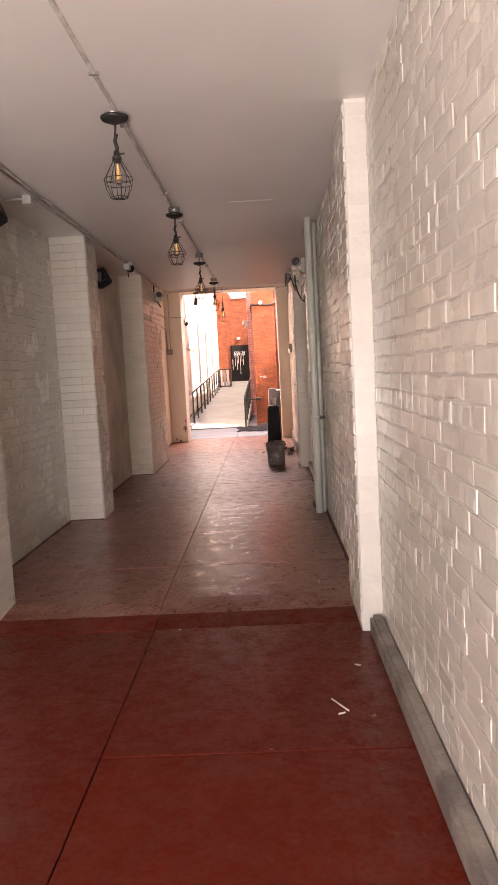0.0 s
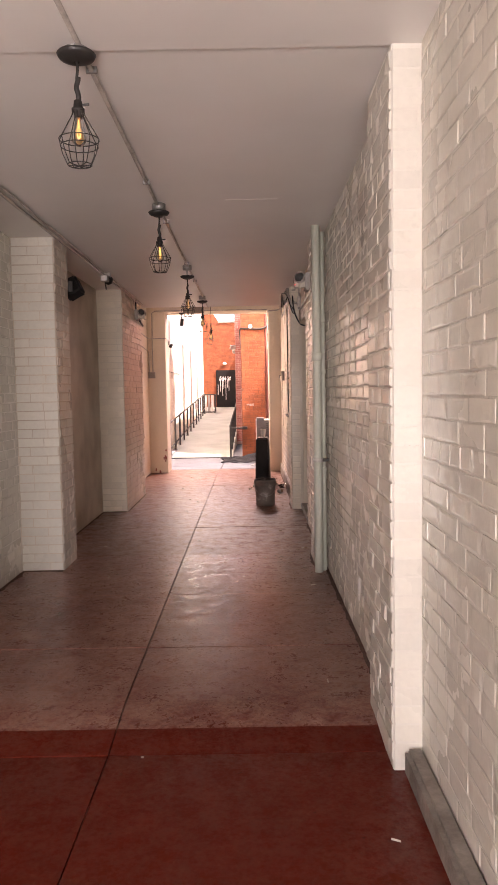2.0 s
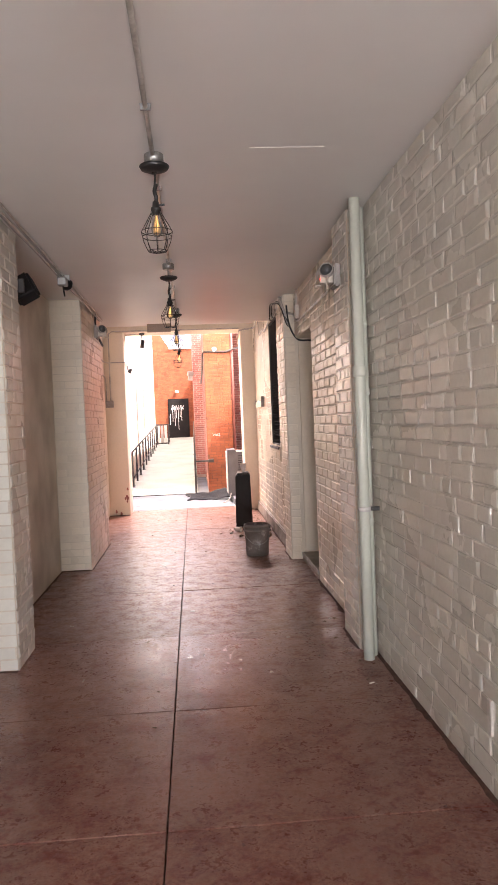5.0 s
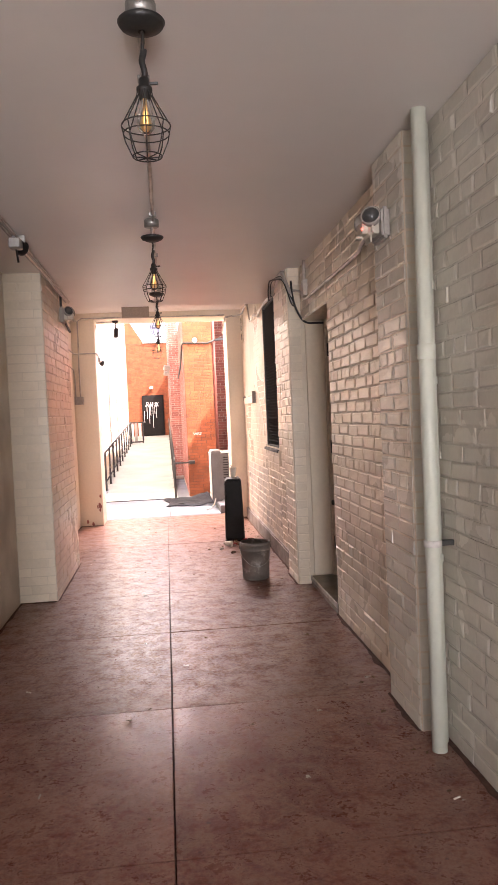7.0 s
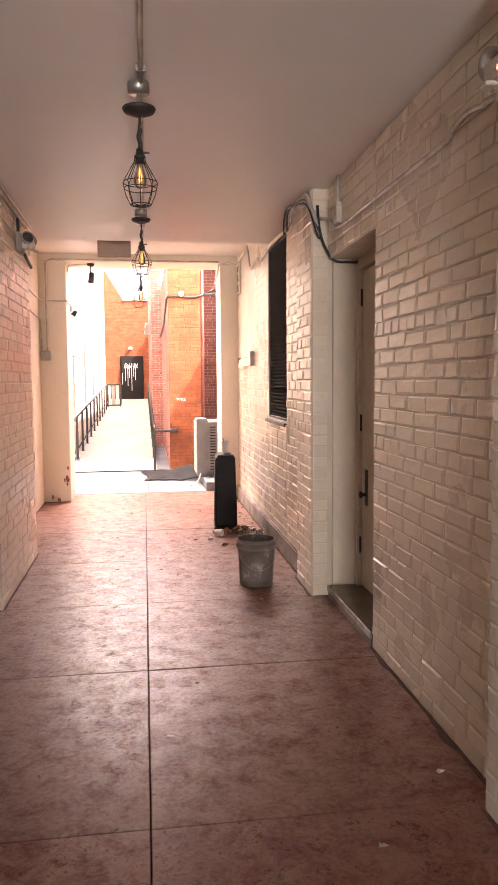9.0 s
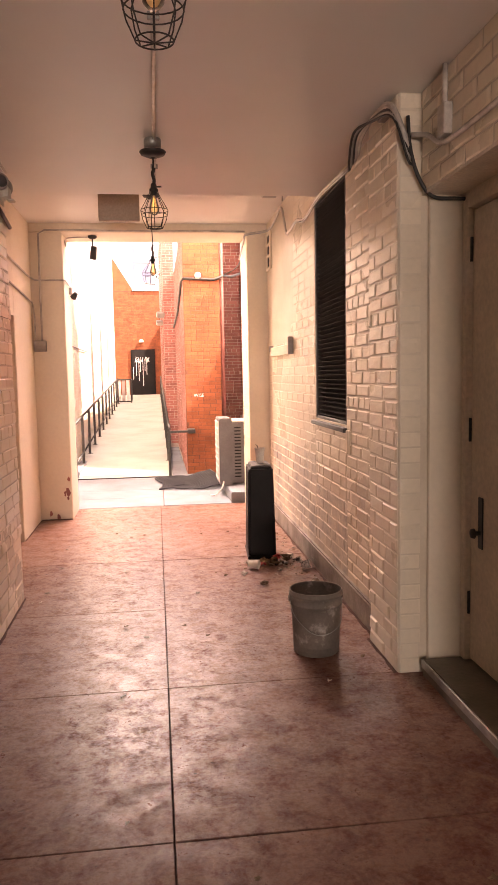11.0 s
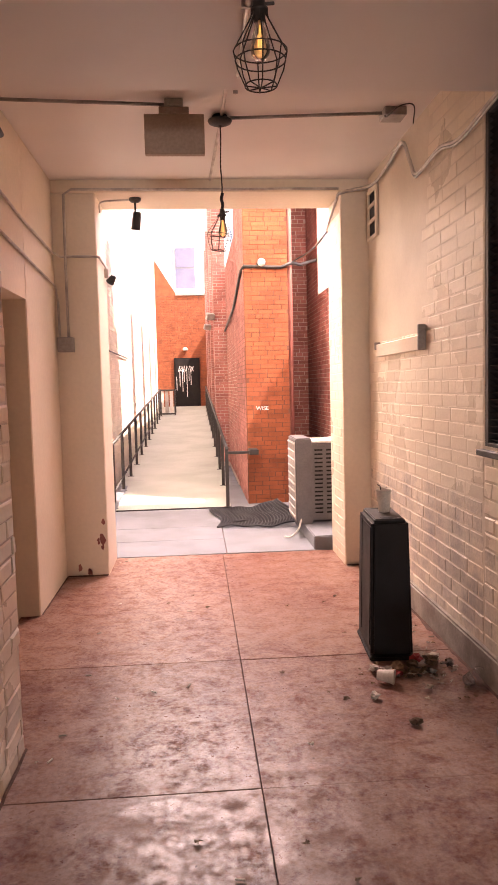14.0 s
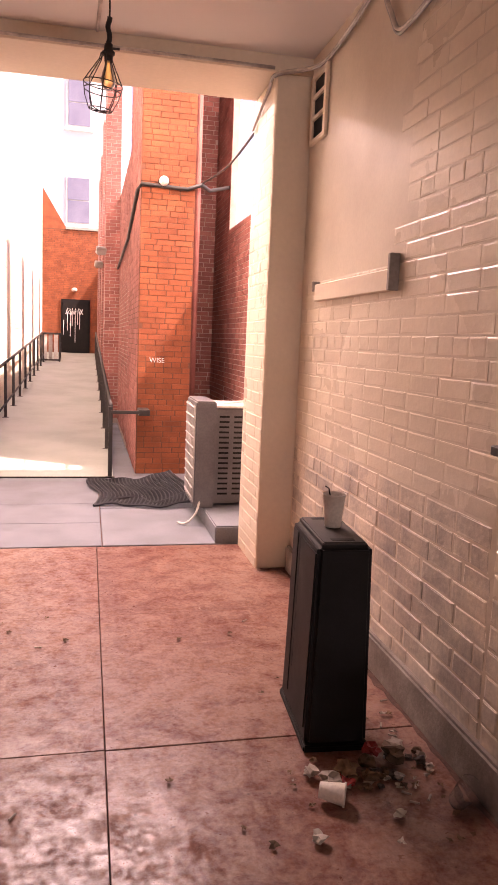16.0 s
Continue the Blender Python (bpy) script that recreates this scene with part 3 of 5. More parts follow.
def ceiling_lamp(at, cord=0.16, drop=0.0, broken=False):
    x, y, z = at
    lamp = thing("pendant_lamp", "pendant lamp with black wire cage and amber bulb" if not broken else "pendant lamp on a long cord with bent wire cage", "lamp", at, group="caged pendant lamps")
    part("junction_box", lathe([(0, drop + 0.03), (0.045, drop + 0.03), (0.05, drop + 0.025), (0.05, drop - 0.02 if drop else 0), (0.0, drop - 0.02 if drop else 0)], 16), STEEL if not broken else BLACK_METAL, lamp, "", True)
    if drop:
        part("nipple", tube([(0, 0, 0), (0, 0, drop)], 0.009, 8), STEEL, lamp)
    revolve("canopy", [(0.012, -0.034), (0.03, -0.034), (0.07, -0.018), (0.078, -0.004), (0.074, 0.001), (0, 0.002)], BLACK_METAL, lamp, "black dished canopy")
    r = 0.004 if broken else 0.006
    pts = [(0.003 * math.sin(i * 1.1), 0.003 * math.cos(i * 1.3), -0.03 - cord * i / 8) for i in range(9)]
    part("cord", tube(pts, r, 8), BLACK_METAL, lamp, "black fabric cord", True)
    low = -0.03 - cord
    part("cord_wrap", tube([(0.004 * math.cos(i * 0.9), 0.004 * math.sin(i * 0.9), low + (0.10 if not broken else 0.02) - i * 0.011) for i in range(10)], 0.0105, 8), BLACK_METAL, lamp, "", True)
    s = low - (0.0 if not broken else 0.09)
    revolve("socket", [(0.008, s + 0.012), (0.016, s + 0.006), (0.019, s - 0.02), (0.026, s - 0.024), (0.026, s - 0.034), (0.018, s - 0.04), (0.016, s - 0.062), (0, s - 0.062)], BLACK_METAL, lamp, "black lamp socket with collar", 16)
    part("switch_key", tube([(0.015, 0, s - 0.01), (0.045, 0, s - 0.008)], 0.005, 6), BLACK_METAL, lamp)
    bulb = revolve("bulb", [(0.012, s - 0.055), (0.014, s - 0.075), (0.024, s - 0.105), (0.03, s - 0.135), (0.027, s - 0.155), (0.014, s - 0.17), (0, s - 0.173)], BULB, lamp, "amber glass bulb", 16)
    part("filament", tube([(0, 0, s - 0.062), (0.006, 0, s - 0.085), (0.009, 0, s - 0.13), (0, 0, s - 0.145), (-0.009, 0, s - 0.13), (-0.006, 0, s - 0.085), (0, 0, s - 0.064)], 0.0016, 5), FILAMENT, bulb, "thin glowing filament")
    cm = pose(0, 0, s - 0.03) if not broken else pose(-0.008, 0.0, s - 0.035, 3, 6, 0)
    lamp_cage(lamp, cm)
    return lamp


LX = -0.625
for x, y, drop in ((-0.615, 4.36, 0.0), (-0.59, 6.79, 0.03), (-0.605, 9.38, 0.085), (-0.605, 11.88, 0.042)):
    ceiling_lamp((x, y, H - 0.032 - drop), 0.16, drop)
ceiling_lamp((LX + 0.005, 14.40, H2 - 0.032), 0.44, broken=True)


def pipe_run(name, label, pts, r, mat=None, straps=(), n=8, bend=False):
    t = thing(name, label, "conduit" if "conduit" in name else "cable", (0, 0, 0))
    part("tube", tube(smooth_path(pts, 5) if bend else pts, r, n), mat or CONDUIT, t, "", True)
    for p in straps:
        part("strap", box_bm(p[0] - r - 0.012, p[1] - 0.008, p[2] - r - 0.003, p[0] + r + 0.012, p[1] + 0.008, p[2] + r + 0.003, 0.002), STEEL, t)
    return t


pipe_run("ceiling_conduit", "thin metal conduit clamped along the ceiling", [(LX + 0.03, -1.5, H - 0.016), (LX + 0.03, 13.0, H - 0.016)], 0.0115, straps=[(LX + 0.03, y, H - 0.014) for y in (2.2, 3.8, 4.55, 6.2, 7.3, 9.2, 10.4, 12.4)])
pipe_run("ceiling_conduit", "thin metal conduit along the upper ceiling", [(LX + 0.03, 13.21, H - 0.01), (LX + 0.03, 13.23, H2 - 0.02), (LX + 0.02, 14.2, H2 - 0.012), (LX - 0.03, 15.78, H2 - 0.012)], 0.0115)
pipe_run("ceiling_conduit", "grey metal conduit across the upper ceiling", [(LX, 14.4, H2 - 0.02), (0.42, 14.3, H2 - 0.02)], 0.011, STEEL)
pipe_run("ceiling_conduit", "grey metal conduit across the upper ceiling to an exit sign", [(-1.95, 14.1, H2 - 0.02), (-0.94, 14.18, H2 - 0.02)], 0.011, STEEL)
pipe_run("lintel_conduit", "cream painted conduit along the lintel and down the pier", [(0.42, 15.805, 3.215), (-0.7, 15.805, 3.215), (-1.79, 15.805, 3.22), (-1.855, 15.81, 3.18), (-1.86, 15.81, 2.6), (-1.86, 15.81, 2.0)], 0.011)
pipe_run("wall_conduit", "cream painted conduit from the wall round the pier", [(XL + 0.015, 12.86, 2.86), (XL + 0.015, 14.7, 2.73), (XL + 0.02, 15.65, 2.69), (XL + 0.06, 15.81, 2.68), (-1.62, 15.81, 2.68), (-1.59, 15.835, 2.68), (-1.59, 16.4, 2.67)], 0.010)
pipe_run("wall_conduit", "cream painted conduit down to a junction box", [(XL + 0.015, 12.86, 2.60), (XL + 0.015, 15.15, 2.47), (XL + 0.025, 15.72, 2.43), (XL + 0.03, 15.79, 2.31), (XL + 0.03, 15.81, 2.0)], 0.010)


def small_box(name, label, x0, y0, z0, x1, y1, z1, mat, lid=True, category="junction box"):
    t = thing(name, label, category, ((x0 + x1) / 2, (y0 + y1) / 2, z0))
    cx, cy = (x0 + x1) / 2, (y0 + y1) / 2
    part("body", box_bm(x0 - cx, y0 - cy, 0, x1 - cx, y1 - cy, z1 - z0, 0.004), mat, t)
    if lid:
        part("lid", box_bm(x0 - cx + 0.006, y0 - cy - 0.006, 0.006, x1 - cx - 0.006, y0 - cy + 0.002, z1 - z0 - 0.006, 0.002), mat, t)
    return t


small_box("junction_box", "grey metal junction box on the pier", -1.945, 15.75, 1.90, -1.815, 15.83, 2.02, GREY_BOX)
small_box("junction_box", "grey metal junction box under the ceiling", 0.40, 14.23, H2 - 0.055, 0.54, 14.37, H2 - 0.002, STEEL, False)
small_box("junction_box", "small pale junction box at the wall top", -1.70, 6.04, H - 0.07, -1.63, 6.11, H - 0.002, WHITE_PLASTIC, False)
pipe_run("wall_conduit", "short pale conduit at the wall top", [(-1.9, 6.07, H - 0.03), (-1.69, 6.07, H - 0.03)], 0.010, WHITE_PLASTIC)
pipe_run("hanging_cable", "thin loose cable loop below the upper ceiling", [(0.42, 14.3, 3.29), (0.40, 14.2, 3.22), (0.46, 14.1, 3.25), (0.55, 14.12, 3.26), (0.57, 14.2, 3.18)], 0.004, BLACK_METAL, bend=True)

exit_box = thing("exit_sign", "blank tan back of a hanging exit sign", "sign", (-0.905, 14.18, 2.985))
part("housing", box_bm(-0.18, -0.025, 0, 0.18, 0.025, 0.235, 0.004), TAN_METAL, exit_box)
part("mount", box_bm(-0.09, -0.03, 0.237, 0.09, 0.03, 0.275, 0.003), TAN_METAL, exit_box)
part("canopy", box_bm(-0.055, -0.055, 0.277, 0.055, 0.055, 0.313, 0.003), STEEL, exit_box)

# cables along the left wall top
random.seed(11)
for k in range(3):
    pts = []
    y = 1.0
    while y < 12.75:
        pts.append((XL_C + 0.03 + 0.022 * k + random.uniform(-0.006, 0.006), y, H - 0.022 - (0.018 if k == 1 else 0) + random.uniform(-0.008, 0.004)))
        y += 0.55
    pipe_run("wall_cable", "thin grey cables clipped along the wall top", pts, 0.008 if k else 0.011, STEEL if k == 0 else CONDUIT, bend=True, n=6)
pipe_run("wall_conduit", "short black conduit stub on the brick wall", [(XL_C + 0.02, 12.35, 2.74), (XL_C + 0.02, 12.86, 2.66)], 0.014, BLACK_METAL)


def spot_speaker(at, turn):
    t = thing("floodlight", "black boxy floodlight on a bracket under the ceiling", "floodlight", at, turn, group="black floodlights")
    part("head", box_bm(-0.085, -0.07, -0.09, 0.085, 0.07, 0.09, 0.018, segments=3), BLACK_PLASTIC, t, m=pose(0, 0, 0, 20, 28, 0))
    part("front", box_bm(-0.07, -0.078, -0.075, 0.07, -0.066, 0.075, 0.004), DARK_SLOT, t, m=pose(0, 0, 0, 20, 28, 0))
    part("bracket", box_bm(-0.02, 0.06, -0.02, 0.02, 0.14, 0.02, 0.004), BLACK_METAL, t)
    part("wall_plate", box_bm(-0.035, 0.135, -0.05, 0.035, 0.15, 0.05, 0.003), BLACK_METAL, t)
    return t


spot_speaker((-1.645, 8.475, 2.62), 180)
spot_speaker((-1.66, 5.205, 2.66), 180)

sensor = thing("speaker_mount", "black round speaker with a steel clamp under the cables", "speaker", (-1.55, 9.72, 2.86))
part("clamp", box_bm(-0.05, -0.12, 0.0, 0.03, -0.02, 0.07, 0.006), STEEL, sensor)
part("stem", tube([(-0.01, -0.05, 0.0), (0.0, -0.05, -0.09)], 0.008, 6), BLACK_METAL, sensor)
part("head", lathe([(0, -0.05), (0.035, -0.045), (0.045, 0.0), (0.04, 0.05), (0, 0.055)], 14), BLACK_PLASTIC, sensor, "", True, pose(0.01, 0.06, 0.03, 80, 0, 20))
part("strap", box_bm(-0.06, 0.02, 0.05, 0.04, 0.04, 0.118, 0.003), STEEL, sensor)


def emergency_light(at, turn, red=False):
    t = thing("emergency_light", "grey wall emergency light with two round lamp heads", "lamp", at, turn, group="emergency lights")
    part("back_box", box_bm(-0.10, -0.045, -0.085, 0.10, 0.0, 0.075, 0.012, segments=2), GREY_BOX, t)
    part("housing", box_bm(-0.09, -0.135, -0.095, 0.09, -0.043, 0.05, 0.042, segments=5), BEIGE_PLASTIC, t, "yellowed rounded plastic housing")
    part("tab", box_bm(-0.03, -0.165, -0.075, 0.03, -0.125, -0.062, 0.004), BEIGE_PLASTIC, t)
    for s in (-1, 1):
        head = part("lamp_head", lathe([(0, -0.03), (0.045, -0.03), (0.052, -0.01), (0.052, 0.012), (0.047, 0.014), (0.044, 0.006), (0, 0.002)], 20), GREY_BOX, t, "round grey lamp head", True, pose(s * 0.075, -0.095, 0.03, 0, s * 72, -s * 28))
        part("lens", lathe([(0.045, 0.006), (0.038, 0.022), (0.022, 0.034), (0, 0.038)], 18), SMOKED, head, "smoked domed lens", True)
    if red:
        part("indicator", lathe([(0, 0.004), (0.007, 0.003), (0.007, 0.0), (0, 0.0)], 10), glowing("red_indicator", (1.0, 0.05, 0.03), 3.0), t, "", False, pose(0.045, -0.133, -0.03, 90, 0, 0))
    return t


emergency_light((XL_C + 0.012, 12.2, 2.76), 90)
emergency_light((0.632 - 0.012, 8.11, 2.59), -90, True)
pipe_run("wall_conduit", "short black conduit up to the ceiling", [(XL_C + 0.03, 12.13, 2.82), (XL_C + 0.03, 12.13, H - 0.01)], 0.012, BLACK_METAL)

# conduit and cable bundle at the door niche
CX = 0.73 - 0.022
pipe_run("wall_conduit", "glossy cream painted conduit along the brick wall", [(0.615, 8.20, 2.56), (0.605, 8.38, 2.58), (CX - 0.02, 8.57, 2.64), (CX, 8.75, 2.68), (CX, 8.90, 2.66), (CX, 9.05, 2.632), (CX, 10.10, 2.63), (CX, 10.60, 2.628), (CX, 10.80, 2.65), (CX, 10.95, 2.73), (0.66, 11.04, 2.76)], 0.0125, bend=True)
box2 = small_box("junction_box", "cream painted conduit body with a riser over the niche", 0.684, 10.70, 2.66, 0.727, 10.78, 2.80, CONDUIT, False)
part("riser", tube([(0, 0, 0.13), (0, 0, 0.315)], 0.013, 8), CONDUIT, box2, "", True)
random.seed(21)
for k in range(5):
    d = 0.012 * k
    pipe_run("loose_cable", "loose grey and black cables looped over the pillar", [(0.64 - d * 0.4, 12.15 - 0.05 * k, H - 0.03), (0.58 - d, 11.75, 2.86 - 0.02 * k), (0.565 - d, 11.60, 2.92 + 0.004 * k), (0.565 - 0.5 * d, 11.33, 2.955 - 0.01 * k), (0.572, 11.11 - 0.01 * k, 2.93 - 0.02 * k), (0.61 + d * 0.5, 11.045 - 0.004 * k, 2.80 - 0.04 * k), (0.65 + d * 0.4, 11.05, 2.70 - 0.02 * k)], 0.012 if k < 2 else 0.007, (CONDUIT, CONDUIT, BLACK_METAL, STEEL, BLACK_METAL)[k], bend=True, n=6)
pipe_run("loose_cable", "black cable along the top of the niche jamb", [(0.64, 11.045, 2.85), (0.65, 11.04, 2.70), (0.69, 11.035, 2.56), (0.76, 11.03, 2.465), (0.88, 11.03, 2.455), (0.97, 11.03, 2.455)], 0.010, BLACK_METAL, bend=True)
small_box("junction_box", "grey metal box under looped cables", 0.565, 11.18, 2.90, 0.607, 11.30, 2.97, GREY_BOX, False)
for k in range(2):
    pipe_run("wall_cable", "pale cables sagging along the far wall", [(0.66, 12.2, 2.93 - 0.015 * k), (0.648, 13.0, 2.95 - 0.02 * k), (0.648, 13.6, 2.90 - 0.02 * k), (0.648, 13.95, 2.955 - 0.015 * k), (0.648, 14.30, 2.93 - 0.015 * k), (0.648, 14.44, 2.95 - 0.02 * k), (0.648, 14.55, 3.08 - 0.02 * k), (0.648, 14.72, 3.24 - 0.015 * k), (0.648, 15.1, 3.20 - 0.015 * k), (0.645, 15.6, 3.19 - 0.01 * k), (0.44, 15.81, 3.185 - 0.01 * k), (0.425, 15.95, 3.14), (0.425, 16.4, 3.0)], 0.011 - 0.003 * k, CONDUIT if k == 0 else STEEL, bend=True, n=6)

# ---- louvre, board, vent, door niche ----
louvre = thing("louvre", "black metal wall louvre with narrow slats in a frame", "louvre", (0.69, 12.85, 1.225))
for a in ((-0.49, 0, -0.45, 1.72), (0.45, 0, 0.49, 1.72), (-0.45, 0, 0.45, 0.035), (-0.45, 1.69, 0.45, 1.72)):
    part("frame", box_bm(-0.012, a[0], a[1], 0.06, a[2], a[3], 0.003), BLACK_METAL, louvre)
bm = bmesh.new()
box_bm(-0.010, -0.45, -0.017, 0.045, 0.45, -0.013, 0, bm)
slat = finish(bm, "slat")
slat.materials.append(DULL_BLACK)
for k in range(48):
    ob = new("slat", slat)
    ob.parent = louvre
    ob.matrix_basis = pose(0.012, 0, 0.06 + k * 0.0345, 0, 32, 0)
part("backing", box_bm(0.062, -0.49, 0, 0.09, 0.49, 1.72), DARK_SLOT, louvre)
part("sill", box_bm(-0.05, -0.52, -0.035, 0.0, 0.52, -0.002, 0.004), BLACK_METAL, louvre, "dark metal sill")
tab = thing("wall_bracket", "small cream painted bracket under the louvre", "bracket", (0.66, 12.28, 1.05))
part("plate", box_bm(-0.012, -0.025, 0, 0.012, 0.025, 0.16, 0.004), PLASTER, tab)

board = thing("wall_board", "cream painted board on the brick wall with a dark end", "board", (0.673, 14.89, 1.79))
part("board", box_bm(-0.035, -0.57, 0.0, 0.0, 0.56, 0.10, 0.005), PLASTER, board)
part("end_cap", box_bm(-0.05, -0.60, 0.0, 0.0, -0.572, 0.165, 0.004), GREY_BOX, board, "dark grey metal end bracket")
part("end_cap", box_bm(-0.045, 0.56, 0.06, 0.0, 0.585, 0.12, 0.004), GREY_BOX, board)

vent = thing("wall_vent", "cream framed wall vent with three dark openings", "vent", (0.673, 15.62, 2.76))
for a in ((-0.15, 0, -0.11, 0.41), (0.11, 0, 0.15, 0.41), (-0.11, 0, 0.11, 0.03), (-0.11, 0.38, 0.11, 0.41), (-0.11, 0.14, 0.11, 0.165), (-0.11, 0.265, 0.11, 0.29)):
    part("frame", box_bm(-0.022, a[0], a[1], 0.0, a[2], a[3], 0.003), PLASTER, vent)
part("opening", box_bm(-0.006, -0.112, 0.02, -0.001, 0.112, 0.39), DARK_SLOT, vent)

door = thing("door_1", "closed beige painted metal door set in a niche", "door", (0.96, 10.59, 0.09), kind="structure")
part("leaf", box_bm(0.0, -0.44, 0.01, 0.045, 0.40, 2.30, 0.003), DOOR_PAINT, door)
for a in ((-0.58, 0, -0.445, 2.39), (0.405, 0, 0.465, 2.39), (-0.445, 2.31, 0.405, 2.39)):
    part("frame", box_bm(-0.03, a[0], a[1], 0.08, a[2], a[3], 0.004), DOOR_PAINT, door)
plate = part("handle_plate", box_bm(-0.008, 0.255, 0.62, 0.0, 0.305, 0.88, 0.003), BLACK_METAL, door, "black handle plate")
part("knob", lathe([(0, -0.05), (0.022, -0.045), (0.026, -0.03), (0.012, -0.022), (0.012, 0.0)], 16), BLACK_METAL, plate, "", True, pose(-0.008, 0.28, 0.70, 0, 90, 0))
for z in (0.25, 1.15, 2.05):
    part("hinge", tube([(-0.008, 0.402, z), (-0.008, 0.402, z + 0.12)], 0.008, 8), BLACK_METAL, door)
structure("niche_back", box_bm(1.10, 9.98, -0.05, 1.3, 11.09, 2.6), PLASTER, "plain masonry behind the door", "wall")
structure("door_head", box_bm(0.93, 10.0, 2.472, 1.1, 11.06, 2.49), PLASTER, "cream painted soffit over the door", "lintel")
sill = structure("door_sill", box_bm(0.725, 10.005, -0.02, 1.10, 11.055, 0.088, 0.008, segments=2), SILL, "dark worn stone sill in the door niche", "sill")
part("nosing", box_bm(0.717, 10.01, 0.045, 0.728, 11.05, 0.09, 0.003), STEEL, sill, "scuffed metal nosing")

# ---- rain pipe ----
rain = thing("rain_pipe", "pale green painted rain pipe clamped to the wall", "pipe", (0.634, 7.60, 0))
part("pipe", tube([(0, 0, 0.01), (0, 0, 3.0)], 0.036, 20), PIPE_PAINT, rain, "", True)
for z in (1.88,):
    part("collar", lathe([(0.037, z - 0.035), (0.043, z - 0.03), (0.044, z + 0.03), (0.037, z + 0.036)], 20), PIPE_PAINT, rain, "", True)
clamp = part("clamp", lathe([(0.037, 0.975), (0.042, 0.977), (0.042, 1.005), (0.037, 1.007)], 20), WHITE_PLASTIC, rain, "", True)
part("bracket", box_bm(0.03, -0.012, 0.978, 0.10, 0.012, 1.004, 0.002), BLACK_METAL, clamp)
thin = thing("thin_pipe", "thin pale painted pipe beside the rain pipe", "pipe", (0.695, 7.70, 0))
part("pipe", tube([(0, 0, 0.0), (0, 0, 2.95)], 0.021, 12), PIPE_PAINT, thin, "", True)
for z in (0.9, 1.75, 2.2):
    part("coupling", lathe([(0.022, z - 0.02), (0.026, z - 0.018), (0.026, z + 0.018), (0.022, z + 0.02)], 12), PIPE_PAINT, thin, "", True)
tag = thing("wall_plate", "small pale vertical plate low on the brick wall", "plate", (0.728, 5.86, 0.26))
part("plate", box_bm(-0.012, -0.022, 0, 0.004, 0.022, 0.15, 0.004), PAPER, tag)

# ---- bucket ----
bucket = thing("bucket", "dirty grey plastic bucket with paint stains", "bucket", (0.25, 11.49, 0))
part("body", lathe([(0, 0.004), (0.125, 0.002), (0.131, 0.008), (0.138, 0.18), (0.145, 0.285), (0.152, 0.287), (0.152, 0.297), (0.147, 0.30), (0.148, 0.335), (0.155, 0.338), (0.155, 0.35), (0.150, 0.352), (0.152, 0.368), (0.147, 0.370), (0.144, 0.365), (0.132, 0.03), (0, 0.02)], 40), BUCKET, bucket, "", True)
part("handle", tube(smooth_path([(-0.155, 0.0, 0.32), (-0.14, -0.085, 0.24), (-0.06, -0.155, 0.16), (0.03, -0.162, 0.15), (0.115, -0.12, 0.2), (0.155, 0.0, 0.32)], 6), 0.0028, 6), STEEL, bucket, "thin wire bail handle", True)
for s in (-1, 1):
    part("ear", lathe([(0, -0.008), (0.018, -0.008), (0.02, 0.004), (0, 0.006)], 12), BUCKET, bucket, "", True, pose(s * 0.152, 0, 0.32, 0, 90, 0))

# ---- tall black bin and the cup on it ----
bin_ = thing("litter_bin", "tall tapered black plastic litter bin with top slots", "bin", (0.265, 13.85, 0), -4)


def tapered(bm, x0, y0, x1, y1, z0, z1, tx, ty, bevel):
    b = box_bm(x0, y0, z0, x1, y1, z1)
    for v in b.verts:
        if v.co.z > (z0 + z1) / 2:
            v.co.x *= tx
            v.co.y *= ty
    bmesh.ops.bevel(b, geom=b.edges[:], offset=bevel, segments=3, affect='EDGES')
    return b


part("body", tapered(None, -0.122, -0.232, 0.122, 0.232, 0.02, 0.803, 0.86, 0.92, 0.018), BLACK_PLASTIC, bin_)
part("base", box_bm(-0.128, -0.240, 0.0, 0.128, 0.240, 0.028, 0.006, segments=2), BLACK_PLASTIC, bin_, "black base tray")
part("lid", tapered(None, -0.088, -0.198, 0.088, 0.198, 0.795, 0.812, 0.97, 0.985, 0.006), BIN_TOP, bin_, "lighter grey black top panel")
for s in (-1, 1):
    part("slot", box_bm(-0.045, s * 0.16 - 0.012, 0.8115, 0.045, s * 0.16 + 0.012, 0.8135), DARK_SLOT, bin_)
part("side_panel", box_bm(-0.1275, -0.205, 0.07, -0.112, 0.055, 0.775, 0.010, segments=3), BLACK_PLASTIC, bin_, "raised black side panel", False, pose(0.0, 0, 0, 0, 1.2, 0))
part("side_panel", box_bm(-0.1255, 0.10, 0.07, -0.112, 0.205, 0.775, 0.010, segments=3), BLACK_PLASTIC, bin_, "raised black side panel", False, pose(0.0, 0, 0, 0, 1.2, 0))
part("side_groove", box_bm(-0.1235, 0.062, 0.20, -0.112, 0.088, 0.76, 0.005), DARK_SLOT, bin_, "", False, pose(0.0, 0, 0, 0, 1.2, 0))


